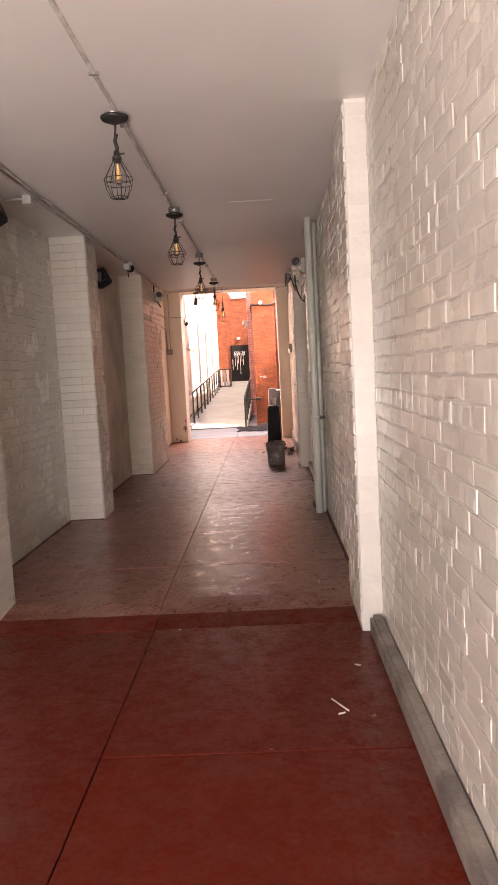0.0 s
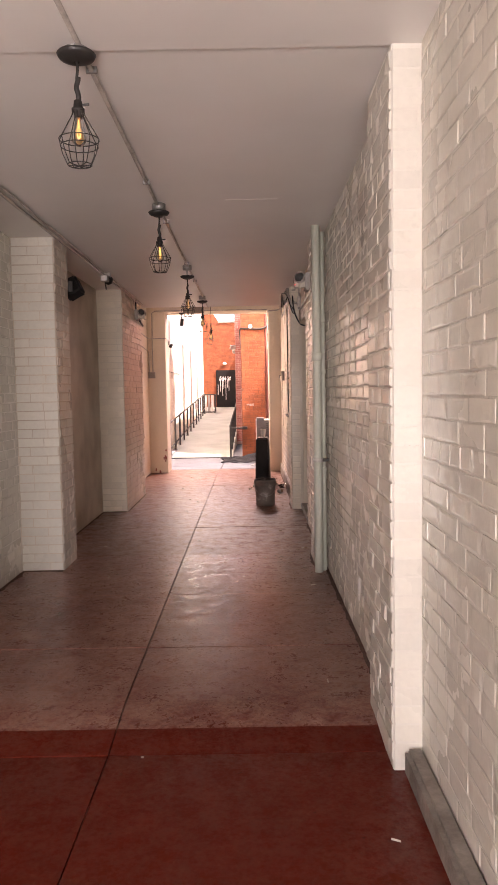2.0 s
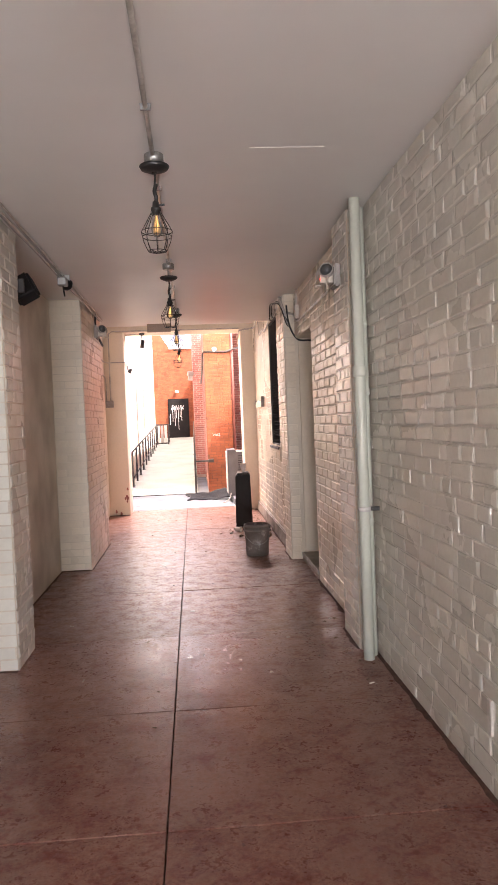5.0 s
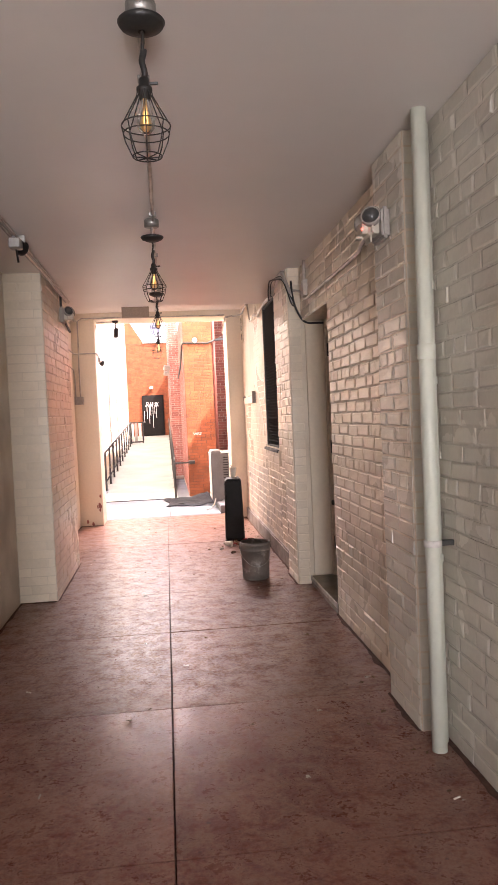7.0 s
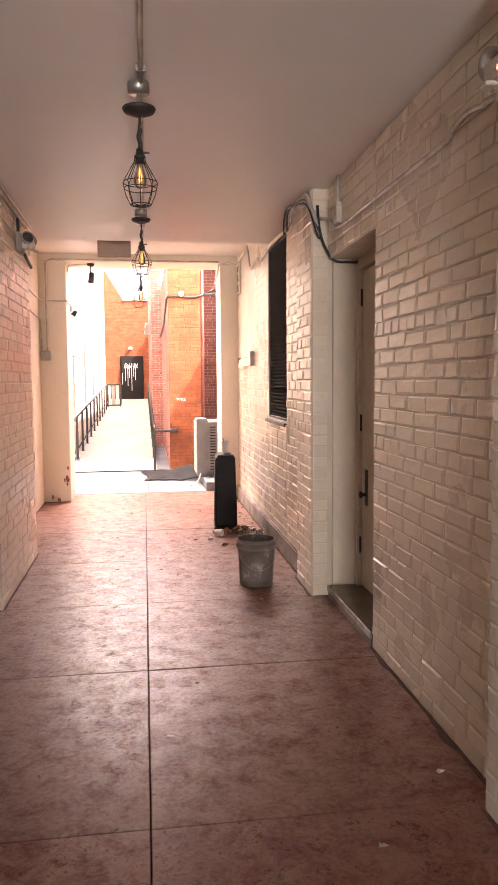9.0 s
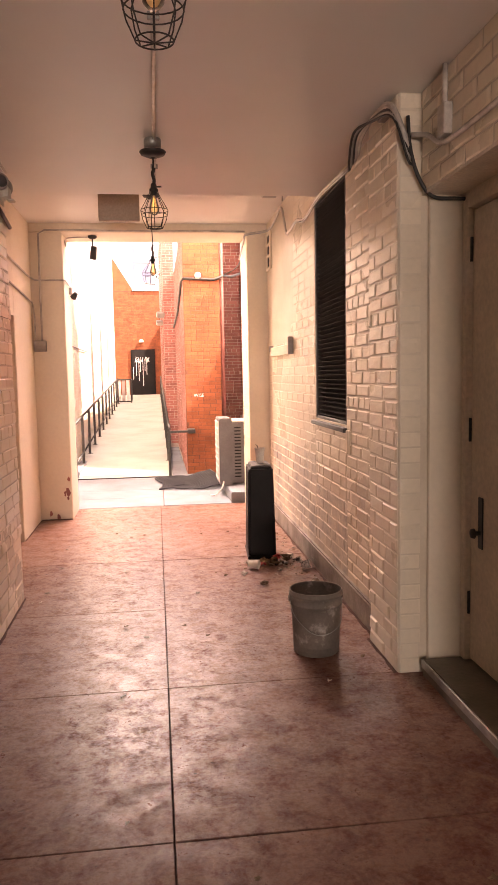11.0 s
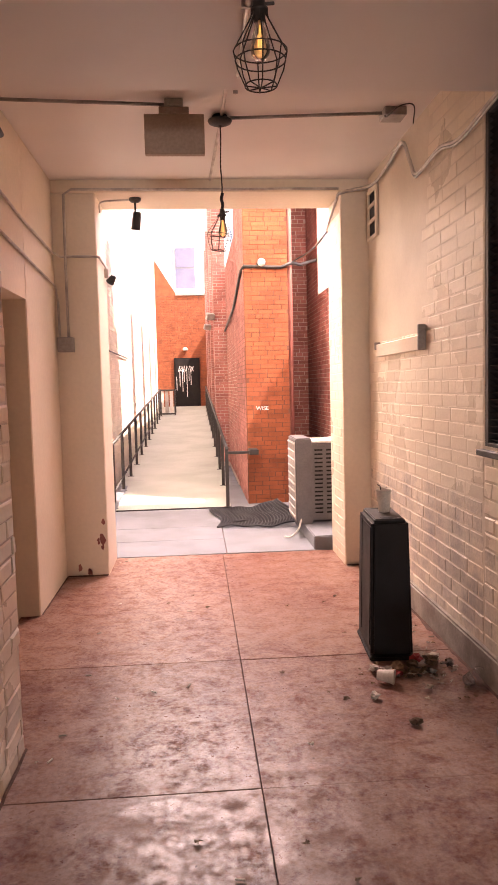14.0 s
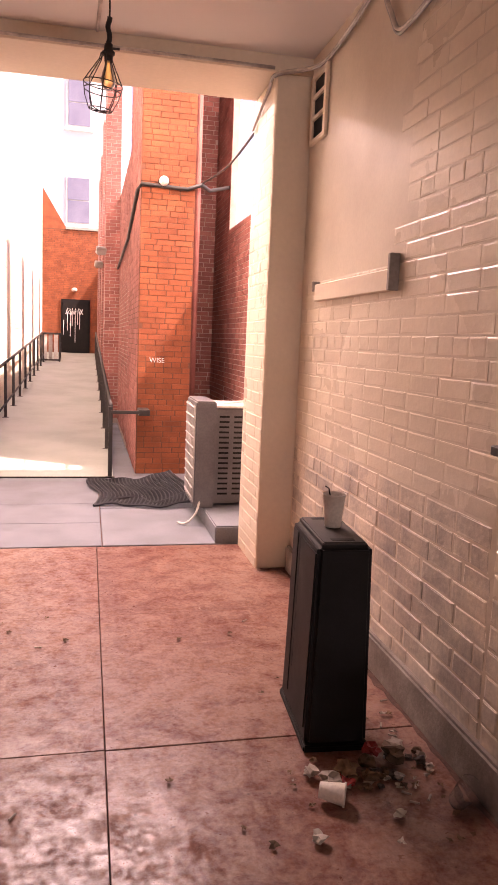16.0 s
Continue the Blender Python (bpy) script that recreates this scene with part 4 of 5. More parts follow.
def cup(at, m=None, label="white paper cup with a straw on the bin", straw=True, h=0.135, r=0.046):
    c = thing("paper_cup", label, "cup", at)
    if m is not None:
        c.matrix_basis = m
    part("body", lathe([(0, 0.004), (r * 0.68, 0.002), (r * 0.7, 0.006), (r * 0.97, h - 0.006), (r * 1.06, h - 0.004), (r * 1.06, h + 0.002), (r * 0.98, h + 0.002), (r * 0.93, h - 0.01), (r * 0.66, 0.01), (0, 0.009)], 26), PAPER, c, "", True)
    part("band", lathe([(r * 0.905, h * 0.78), (r * 0.93, h * 0.86), (r * 0.92, h * 0.86), (r * 0.90, h * 0.78)], 26), GREY_BOX, c, "", True)
    if straw:
        part("straw", tube([(0.01, 0.01, 0.02), (-0.02, 0.012, h + 0.02), (-0.035, 0.014, h + 0.03)], 0.003, 6), DARK_SLOT, c)
    return c


cup((0.275, 13.87, 0.8135))
cup((0, 0, 0), pose(0.09, 13.34, 0.040, 0, 92, -25), "white paper cup lying on the floor", False, 0.09, 0.038)

# ---- litter ----
LITTER_LABELS = {"dry_leaf": "small dry brown leaf on the floor", "paper_scrap": "small pale paper scrap on the floor", "cigarette_end": "cigarette end on the floor"}


def crumple(name, at, size, mat, seed, label, category="litter", flat=0.6):
    rng = random.Random(seed)
    bm = bmesh.new()
    bmesh.ops.create_icosphere(bm, subdivisions=2, radius=size)
    for v in bm.verts:
        v.co *= rng.uniform(0.35, 1.2)
        v.co.z *= flat
    low = min(v.co.z for v in bm.verts)
    for v in bm.verts:
        v.co.z -= low
    ob = part(name, bm, mat)
    ob.matrix_basis = pose(*at, 0, 0, rng.uniform(0, 360))
    return tagged(ob, label, category, "litter round the bin")


for k, (x, y, s, mat, name, label) in enumerate([
        (0.16, 13.30, 0.045, LITTER_PALE, "paper_wad", "crumpled pale wrapper by the bin"), (0.24, 13.36, 0.05, LITTER_BROWN, "paper_wad", "crumpled brown paper by the bin"),
        (0.33, 13.38, 0.045, LITTER_BROWN, "paper_wad", "crumpled brown paper by the bin"), (0.37, 13.45, 0.04, LITTER_RED, "wrapper", "red crumpled wrapper by the bin"),
        (0.44, 13.40, 0.05, LITTER_BROWN, "paper_wad", "dark crumpled bag by the bin"), (0.47, 13.47, 0.04, LITTER_PALE, "paper_wad", "crumpled pale paper by the bin"),
        (0.22, 13.29, 0.03, LITTER_RED, "wrapper", "red and white food wrapper by the bin"), (0.10, 13.36, 0.035, LITTER_PALE, "paper_wad", "crumpled napkin by the bin"),
        (0.03, 13.03, 0.028, LITTER_PALE, "paper_wad", "small crumpled paper on the floor"), (0.147, 12.73, 0.03, LITTER_BROWN, "stone", "small dark stone on the floor"),
        (0.30, 13.30, 0.035, LITTER_BROWN, "paper_wad", "dark food scrap by the bin"), (0.33, 13.10, 0.025, LITTER_PALE, "paper_wad", "small torn paper by the bin")]):
    crumple(name, (x, y + 0.11, 0.001), s, mat, 100 + k, label)
rng = random.Random(44)
PILE = (("paper_wad", "crumpled brown paper by the bin", LITTER_BROWN), ("foil_wad", "crumpled grey foil by the bin", STEEL), ("wrapper", "red crumpled wrapper by the bin", LITTER_RED), ("paper_wad", "crumpled pale paper by the bin", LITTER_PALE), ("food_scrap", "dark food scrap by the bin", LITTER_DARK))
for k in range(34):
    name, label, mat = PILE[rng.choice((0, 0, 1, 2, 3, 3, 4, 4, 4))]
    x = rng.uniform(0.14, 0.56)
    y = 13.575 - abs(rng.gauss(0, 0.06)) + (0.16 * rng.random() if x > 0.42 else 0.0)
    crumple(name, (x, y - 0.11, 0.001), rng.uniform(0.012, 0.030), mat, 300 + k, label, flat=rng.uniform(0.35, 0.7))
cc = thing("plastic_cup", "crushed clear plastic cup lying by the wall", "cup", (0, 0, 0))
cc.matrix_basis = pose(0.53, 13.20, 0.043, 0, 94, 40)
part("body", lathe([(0, 0.0), (0.03, 0.0), (0.043, 0.12), (0.045, 0.122), (0.042, 0.12), (0.029, 0.003), (0, 0.003)], 20), LENS, cc, "", True)
can = thing("drink_can", "crushed drink can lying by the wall", "can", (0, 0, 0))
can.matrix_basis = pose(0.48, 12.64, 0.035, 0, 90, 65)
part("body", lathe([(0, 0), (0.025, 0), (0.033, 0.012), (0.031, 0.06), (0.033, 0.11), (0.026, 0.12), (0, 0.118)], 20), STEEL, can, "", True)
part("band", lathe([(0.0325, 0.02), (0.0322, 0.06), (0.0333, 0.10)], 20), LITTER_BROWN, can, "", True)


def leaf_mesh(seed, mat, size):
    rng = random.Random(seed)
    bm = bmesh.new()
    c = bm.verts.new((0, 0, 0.006))
    n = 9
    ring = [bm.verts.new((size * (1.3 if i % 3 == 0 else 0.55) * rng.uniform(0.7, 1.2) * math.cos(2 * math.pi * i / n), size * 0.7 * (1.2 if i % 2 else 0.6) * rng.uniform(0.7, 1.2) * math.sin(2 * math.pi * i / n), rng.uniform(0.001, 0.014))) for i in range(n)]
    for i in range(n):
        bm.faces.new((c, ring[i], ring[(i + 1) % n]))
    r = bmesh.ops.extrude_face_region(bm, geom=bm.faces[:])
    for e in r["geom"]:
        if isinstance(e, bmesh.types.BMVert):
            e.co.z += 0.0015
    bmesh.ops.recalc_face_normals(bm, faces=bm.faces[:])
    me = finish(bm, "leaf")
    me.materials.append(mat)
    return me


LEAVES = [leaf_mesh(s, LITTER_BROWN, 0.017) for s in range(5)]
SCRAPS = [leaf_mesh(s + 10, LITTER_PALE, 0.016) for s in range(4)]
butt_bm = tube([(-0.017, 0, 0.004), (0.017, 0, 0.004)], 0.004, 7)
BUTT = finish(butt_bm, "cigarette_end")
BUTT.materials.append(LITTER_PALE)
random.seed(5)
spots = []
for k in range(46):
    spots.append((random.uniform(-1.5, 0.6), random.uniform(7.0, 15.4)))
for k in range(22):
    spots.append((random.uniform(0.5, 0.64) if random.random() < 0.6 else random.uniform(-1.4, 0.5), random.uniform(2.4, 8.6)))
for k in range(46):
    spots.append((0.50 + 0.1 * random.uniform(-1, 1), random.uniform(13.0, 15.0)))
for k in range(14):
    spots.append((random.gauss(0.2, 0.22), random.gauss(13.38, 0.16)))
spots += [(-1.48, 12.92), (-1.55, 12.69), (-0.91, 13.4), (-0.49, 12.02), (0.48, 11.33), (-1.55, 16.2), (-1.50, 16.28), (0.42, 3.35)]
for k, (x, y) in enumerate(spots):
    if x > 0.6 or (0.08 < x < 0.44 and 13.56 < y < 14.12) or (abs(x - 0.245) < 0.17 and abs(y - 11.49) < 0.17):
        continue
    name, me = random.choice((("dry_leaf", random.choice(LEAVES)), ("dry_leaf", random.choice(LEAVES)), ("paper_scrap", random.choice(SCRAPS)), ("cigarette_end", BUTT)))
    ob = new(name, me)
    z = NEAR_Z + 0.002 if y < 4.53 else (0.004 if y < 16.45 else 0.002)
    s = random.uniform(0.6, 1.25) if name != "cigarette_end" else 1.0
    ob.matrix_basis = pose(x, y, z, 0, 0, random.uniform(0, 360)) @ Matrix.Diagonal((s, s, s, 1))
    tagged(ob, LITTER_LABELS[name], "litter", "scattered litter")
straw = thing("drinking_straw", "white paper straw on the red floor", "straw", (0.42, 3.43, NEAR_Z + 0.003), 118)
part("tube", tube([(-0.07, 0, 0.004), (0.07, 0, 0.004)], 0.004, 8), PAPER, straw)

# ---- outside: lamps, railings, air conditioner, mat, door ----
spot = thing("security_light", "dark cylindrical spot lamp under the lintel", "lamp", (-1.29, 16.02, H_LINTEL))
part("canopy", lathe([(0, 0), (0.05, 0), (0.05, -0.02), (0.03, -0.035), (0, -0.035)], 16), BLACK_METAL, spot, "", True)
part("stem", tube([(0, 0, -0.03), (0, 0.01, -0.12)], 0.009, 8), BLACK_METAL, spot)
part("head", lathe([(0, 0.08), (0.032, 0.08), (0.036, 0.06), (0.04, -0.07), (0, -0.065)], 16), BLACK_METAL, spot, "", True, pose(0.005, 0.02, -0.19, 10, 8, 0))
pipe_run("wall_conduit", "thin conduit from the spot lamp to the pier", [(-1.32, 16.02, 3.185), (-1.5, 16.02, 3.18), (-1.585, 16.02, 3.16), (-1.59, 16.02, 3.08)], 0.008, bend=True)
fix = thing("wall_lamp", "small brass wall lamp on the pier corner", "lamp", (-1.60, 16.33, 2.62))
part("base", box_bm(-0.03, -0.03, -0.04, 0.03, 0.02, 0.04, 0.005), CONDUIT, fix)
part("head", lathe([(0, 0.05), (0.025, 0.045), (0.04, -0.03), (0, -0.025)], 14), BLACK_METAL, fix, "", True, pose(0.05, 0.04, -0.05, 30, 40, 0))
pipe_run("hanging_cable", "thin black cable hanging on the alley wall", [(-1.62, 16.34, 2.58), (-1.63, 16.5, 2.3), (-1.72, 16.9, 1.9), (-1.95, 17.3, 1.75), (-2.19, 17.6, 1.7)], 0.005, BLACK_METAL, bend=True)
pipe_run("wall_conduit", "dark conduit sloping along the alley wall", [(-2.17, 17.2, 2.35), (-2.17, 21.5, 2.2), (-2.17, 24.5, 2.2)], 0.012, BLACK_METAL)


def railing(name, label, x, y0, y1, step, height, low):
    t = thing(name, label, "railing", (x, y0, ramp_z(y0)))
    dz = ramp_z(y1) - ramp_z(y0)
    part("top_rail", tube([(0, 0, height), (0, y1 - y0, height + dz)], 0.022, 10), BLACK_METAL, t, "", True)
    if low:
        part("lower_rail", tube([(0, 0, low), (0, y1 - y0, low + dz)], 0.016, 8), BLACK_METAL, t, "", True)
    n = int((y1 - y0) / step)
    for k in range(n + 1):
        y = (y1 - y0) * k / n
        z = dz * k / n
        post = part("post", box_bm(-0.022, y - 0.022, z, 0.022, y + 0.022, z + height, 0.004), BLACK_METAL, t)
        part("foot_plate", box_bm(-0.05, y - 0.05, z, 0.05, y + 0.05, z + 0.012, 0.002), BLACK_METAL, post)
    return t


rr_ = railing("railing", "black painted steel railing along the ramp", -0.44, 19.13, 35.8, 1.4, 0.78, 0.0)
part("cross_bar", box_bm(0.0, -0.03, 0.70, 0.36, 0.01, 0.735, 0.004), BLACK_METAL, rr_)
part("wall_stub", box_bm(0.30, -0.05, 0.685, 0.42, 0.34, 0.75, 0.006), BLACK_METAL, rr_)
railing("railing", "black painted steel railing by the alley wall", -1.93, 19.25, 33.0, 1.25, 0.86, 0.22)
structure("ramp_kerb", prism([(-2.02, 19.0), (-1.90, 19.0), (-1.90, 37.0), (-2.02, 37.0)], -0.09, 0.1), CONCRETE, "low concrete kerb along the ramp", "kerb")

crate = thing("bin_enclosure", "black framed enclosure with pale panels beside the door", "enclosure", (-1.75, 33.2, ramp_z(33.0)))
for x in (-0.26, 0.24):
    for y in (0, 0.8):
        part("post", box_bm(x, y, 0, x + 0.04, y + 0.04, 0.86, 0.003), BLACK_METAL, crate)
for z in (0.04, 0.80):
    part("rail", box_bm(-0.26, -0.01, z, 0.28, 0.02, z + 0.05, 0.003), BLACK_METAL, crate)
    part("rail", box_bm(0.25, 0, z, 0.28, 0.84, z + 0.05, 0.003), BLACK_METAL, crate)
for k in range(3):
    part("panel", box_bm(-0.20 + k * 0.15, 0.01, 0.09, -0.09 + k * 0.15, 0.025, 0.80, 0.002), WHITE_PLASTIC if k != 1 else GREY_BOX, crate)

door2 = thing("door_2", "black painted metal door with dripping white graffiti", "door", (-1.105, 37.0, RAMP_Z), kind="structure")
part("frame", box_bm(-0.48, -0.06, 0, 0.48, 0.0, 1.80, 0.005), DULL_BLACK, door2)
part("leaf", box_bm(-0.42, -0.085, 0.02, 0.42, -0.055, 1.74, 0.004), DULL_BLACK, door2)
for k, (x, z0, z1) in enumerate([(-0.28, 0.75, 1.35), (-0.18, 0.55, 1.42), (-0.12, 0.9, 1.40), (-0.02, 0.35, 1.42), (0.06, 0.95, 1.36), (0.13, 0.8, 1.40), (-0.40, 0.6, 1.1)]):
    part("drip", box_bm(x, -0.09, z0, x + 0.022, -0.0855, z1), GRAFFITI, door2)
for k, pts in enumerate([[(-0.32, 1.30), (-0.26, 1.5), (-0.16, 1.46), (-0.26, 1.36), (-0.15, 1.28)], [(-0.14, 1.28), (-0.10, 1.5), (-0.05, 1.3)], [(-0.04, 1.3), (0.0, 1.5), (0.05, 1.36), (0.10, 1.5), (0.13, 1.28)], [(0.14, 1.48), (0.24, 1.30)], [(0.24, 1.48), (0.15, 1.28)]]):
    part("graffiti_stroke", tube([(x, -0.087, z) for x, z in pts], 0.016, 6), GRAFFITI, door2)
lampd = thing("door_lamp", "small round lamp above the black door", "lamp", (-1.15, 36.94, 3.02))
part("head", lathe([(0, -0.06), (0.08, -0.05), (0.1, 0.0), (0.06, 0.06), (0, 0.07)], 14), WHITE_PLASTIC, lampd, "", True)
part("arm", tube([(0, 0.06, 0), (0, 0, 0)], 0.015, 6), BLACK_METAL, lampd)

pad = structure("equipment_pad", box_bm(0.275, 16.48, -0.02, 0.99, 17.86, 0.13, 0.01, segments=2), CONCRETE, "low concrete pad under the air conditioner", "pad")
ac = thing("air_conditioner", "grey outdoor air conditioner unit with slotted panel", "air conditioner", (0.56, 17.38, 0.13))
part("body", box_bm(-0.27, -0.22, 0.02, 0.36, 0.24, 0.84, 0.012, segments=2), AC_GREY, ac)
part("side_panel", box_bm(-0.37, -0.30, 0.0, -0.20, 0.26, 0.90, 0.012, segments=2), AC_GREY, ac, "dull grey proud end panel")
part("top", box_bm(-0.26, -0.24, 0.842, 0.38, 0.26, 0.865, 0.006), WHITE_PLASTIC, ac, "pale top cover")
for i in range(4):
    for j in range(16):
        part("slot", box_bm(-0.16 + i * 0.125, -0.2225, 0.10 + j * 0.044, -0.075 + i * 0.125, -0.2185, 0.116 + j * 0.044), DARK_SLOT, ac)
for k in range(7):
    part("guard_wire", tube([(-0.378, -0.27 + k * 0.08, 0.05), (-0.378, -0.27 + k * 0.08, 0.86)], 0.006, 6), WHITE_PLASTIC, ac)
for k in range(10):
    part("guard_wire", tube([(-0.381, -0.28, 0.08 + k * 0.085), (-0.381, 0.24, 0.08 + k * 0.085)], 0.006, 6), WHITE_PLASTIC, ac)
part("hose", tube(smooth_path([(-0.1, -0.1, 0.87), (0.05, -0.2, 0.90), (0.25, -0.15, 0.875), (0.4, -0.05, 0.87)], 5), 0.009, 6), WHITE_PLASTIC, ac, "", True)
part("hose", tube(smooth_path([(-0.32, -0.29, 0.06), (-0.36, -0.34, -0.04), (-0.44, -0.36, -0.11), (-0.5, -0.3, -0.12)], 5), 0.010, 6), WHITE_PLASTIC, ac, "", True)


def mat_point(u, v):
    x = -0.62 + u * 0.86 + 0.06 * math.sin(v * 5)
    y = 17.72 + v * 1.15 - 0.10 * u + 0.05 * math.sin(u * 7)
    z = 0.014 + 0.20 * max(0.0, u - 0.55) ** 1.3 * (0.6 + v) + 0.018 * math.sin(u * 9 + v * 4) ** 2 + 0.02 * v * math.sin(v * 6 + u * 3) ** 2
    return (x, y, z)


rubber = thing("rubber_mat", "crumpled black perforated rubber mat against the air conditioner", "mat", (0, 0, 0))
bm = bmesh.new()
for i in range(25):
    tube([mat_point(i / 24, j / 16) for j in range(17)], 0.0085, 5, bm)
for j in range(31):
    tube([mat_point(i / 16, j / 30) for i in range(17)], 0.0085, 5, bm)
part("lattice", bm, RUBBER, rubber)
part("border", tube([mat_point(i / 16, 0) for i in range(17)] + [mat_point(1, j / 16) for j in range(1, 17)] + [mat_point(1 - i / 16, 1) for i in range(1, 17)] + [mat_point(0, 1 - j / 16) for j in range(1, 17)], 0.013, 6), RUBBER, rubber)
part("fold", tube(smooth_path([mat_point(0.12, 0.1), mat_point(0.4, 0.25), mat_point(0.6, 0.12), mat_point(0.95, 0.3)], 6), 0.016, 6), RUBBER, rubber)

# wall lamp with conduit on the brick block
wl = thing("bulkhead_lamp", "round bulkhead lamp on the orange brick", "lamp", (0.09, 19.34, 3.20))
part("base", lathe([(0, 0), (0.06, 0), (0.06, 0.03), (0, 0.03)], 18), BLACK_METAL, wl, "", True, pose(0, 0, 0, 90, 0, 0))
part("globe", lathe([(0.05, 0.03), (0.052, 0.06), (0.035, 0.095), (0, 0.105)], 18), WHITE_PLASTIC, wl, "white glass globe", True, pose(0, 0, 0, 90, 0, 0))
pipe_run("wall_conduit", "black conduit across the brick block and along the annex", [(1.0, 20.3, 3.4), (0.7, 20.0, 3.28), (0.5, 19.33, 3.20), (0.35, 19.32, 3.14), (0.09, 19.32, 3.15), (-0.14, 19.32, 3.16), (-0.175, 19.5, 3.12), (-0.17, 21.5, 2.85), (-0.17, 24.9, 2.75)], 0.022, BLACK_METAL, bend=False)
pipe_run("hanging_cable", "two black service cables to the brick block", [(0.46, 16.32, 3.02), (0.55, 18.0, 3.12), (0.52, 19.33, 3.22)], 0.010, BLACK_METAL, bend=True)
drain = thing("drain_pipe", "brown painted drain pipe on the brick block", "pipe", (0.475, 19.42, 0))
part("pipe", tube([(0, 0, 0), (0, 0, 7.0)], 0.035, 12), BRICK_RED, drain, "", True)
for k, (y, z) in enumerate(((25.02, 3.05), (28.22, 3.1))):
    fl = thing("floodlight", "grey floodlight on the annex pilaster", "floodlight", (-0.47, y - 0.1, z), 20, group="alley floodlights")
    part("head", box_bm(-0.09, -0.05, -0.07, 0.09, 0.05, 0.07, 0.015, segments=2), GREY_BOX, fl, "", False, pose(0, 0, 0, 25, 0, 0))
    part("bracket", box_bm(-0.015, 0.03, -0.015, 0.06, 0.12, 0.015, 0.003), BLACK_METAL, fl)
txt = bpy.data.curves.new("graffiti_text", 'FONT')
txt.body = "WISE"
txt.size = 0.075
txt.extrude = 0.0008
tob = new("tmp_text", txt)
dg = bpy.context.evaluated_depsgraph_get()
tme = bpy.data.meshes.new_from_object(tob.evaluated_get(dg))
bpy.data.objects.remove(tob)
tme.materials.clear()
tme.materials.append(GRAFFITI)
gt = new("graffiti", tme)
gt.matrix_basis = pose(-0.02, 19.342, 1.26, 90, 0, 0)
tagged(gt, "small white sprayed word on the orange brick", "graffiti")

structure("expansion_joint", box_bm(-1.9, 19.072, -0.03, -0.42, 19.10, 0.014, 0.002), DULL_BLACK, "dark open joint where pavement meets ramp", "joint")

# chipped paint at the pier's foot
random.seed(8)
for k in range(7):
    bm = bmesh.new()
    n = 9
    a = random.uniform(0.02, 0.05)
    z0 = 0.34 + random.uniform(-0.1, 0.13) if k < 4 else random.uniform(0.03, 0.07)
    x0 = -1.635 - random.uniform(0.0, 0.05) if k < 4 else random.uniform(-1.85, -1.66)
    ring = [bm.verts.new((x0 + a * 0.7 * random.uniform(0.4, 1.1) * math.cos(2 * math.pi * i / n), 15.8275, z0 + a * 1.4 * random.uniform(0.4, 1.1) * math.sin(2 * math.pi * i / n))) for i in range(n)]
    f = bm.faces.new(ring)
    r = bmesh.ops.extrude_face_region(bm, geom=[f])
    for e in r["geom"]:
        if isinstance(e, bmesh.types.BMVert):
            e.co.y -= 0.002
    part("paint_chip", bm, BRICK_RED, W["pier_left"], "bare reddish patch where paint has chipped")


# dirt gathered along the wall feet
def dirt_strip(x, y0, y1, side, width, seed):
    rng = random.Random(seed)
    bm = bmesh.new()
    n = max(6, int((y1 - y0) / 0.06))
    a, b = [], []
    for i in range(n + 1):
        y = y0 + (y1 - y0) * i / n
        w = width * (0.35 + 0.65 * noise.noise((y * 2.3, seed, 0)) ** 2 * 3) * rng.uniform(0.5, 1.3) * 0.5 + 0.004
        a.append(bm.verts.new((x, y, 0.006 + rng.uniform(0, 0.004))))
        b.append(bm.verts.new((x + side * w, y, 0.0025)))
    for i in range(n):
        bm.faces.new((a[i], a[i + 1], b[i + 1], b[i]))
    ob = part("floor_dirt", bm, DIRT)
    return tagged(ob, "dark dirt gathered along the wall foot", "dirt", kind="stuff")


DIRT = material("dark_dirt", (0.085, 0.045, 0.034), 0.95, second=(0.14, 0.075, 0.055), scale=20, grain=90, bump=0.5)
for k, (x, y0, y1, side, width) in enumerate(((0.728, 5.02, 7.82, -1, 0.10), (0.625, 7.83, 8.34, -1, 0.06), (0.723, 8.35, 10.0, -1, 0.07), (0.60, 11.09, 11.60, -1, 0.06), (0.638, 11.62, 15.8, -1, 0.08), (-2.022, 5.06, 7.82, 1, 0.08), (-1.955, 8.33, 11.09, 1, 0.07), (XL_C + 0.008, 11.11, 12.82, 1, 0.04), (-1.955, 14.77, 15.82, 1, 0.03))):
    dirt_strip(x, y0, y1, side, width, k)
for x0, x1, y, seed in ((-2.02, -1.655, 7.822, 30), (-1.95, -1.63, 11.08, 31), (-1.95, -1.61, 15.822, 32), (0.45, 0.69, 15.822, 33)):
    rng = random.Random(seed)
    bm = bmesh.new()
    a = [bm.verts.new((x0 + (x1 - x0) * i / 8, y, 0.010)) for i in range(9)]
    b = [bm.verts.new((x0 + (x1 - x0) * i / 8, y - rng.uniform(0.008, 0.035), 0.0025)) for i in range(9)]
    for i in range(8):
        bm.faces.new((b[i], b[i + 1], a[i + 1], a[i]))
    tagged(part("floor_dirt", bm, DIRT), "dark dirt gathered at the pillar foot", "dirt", kind="stuff")

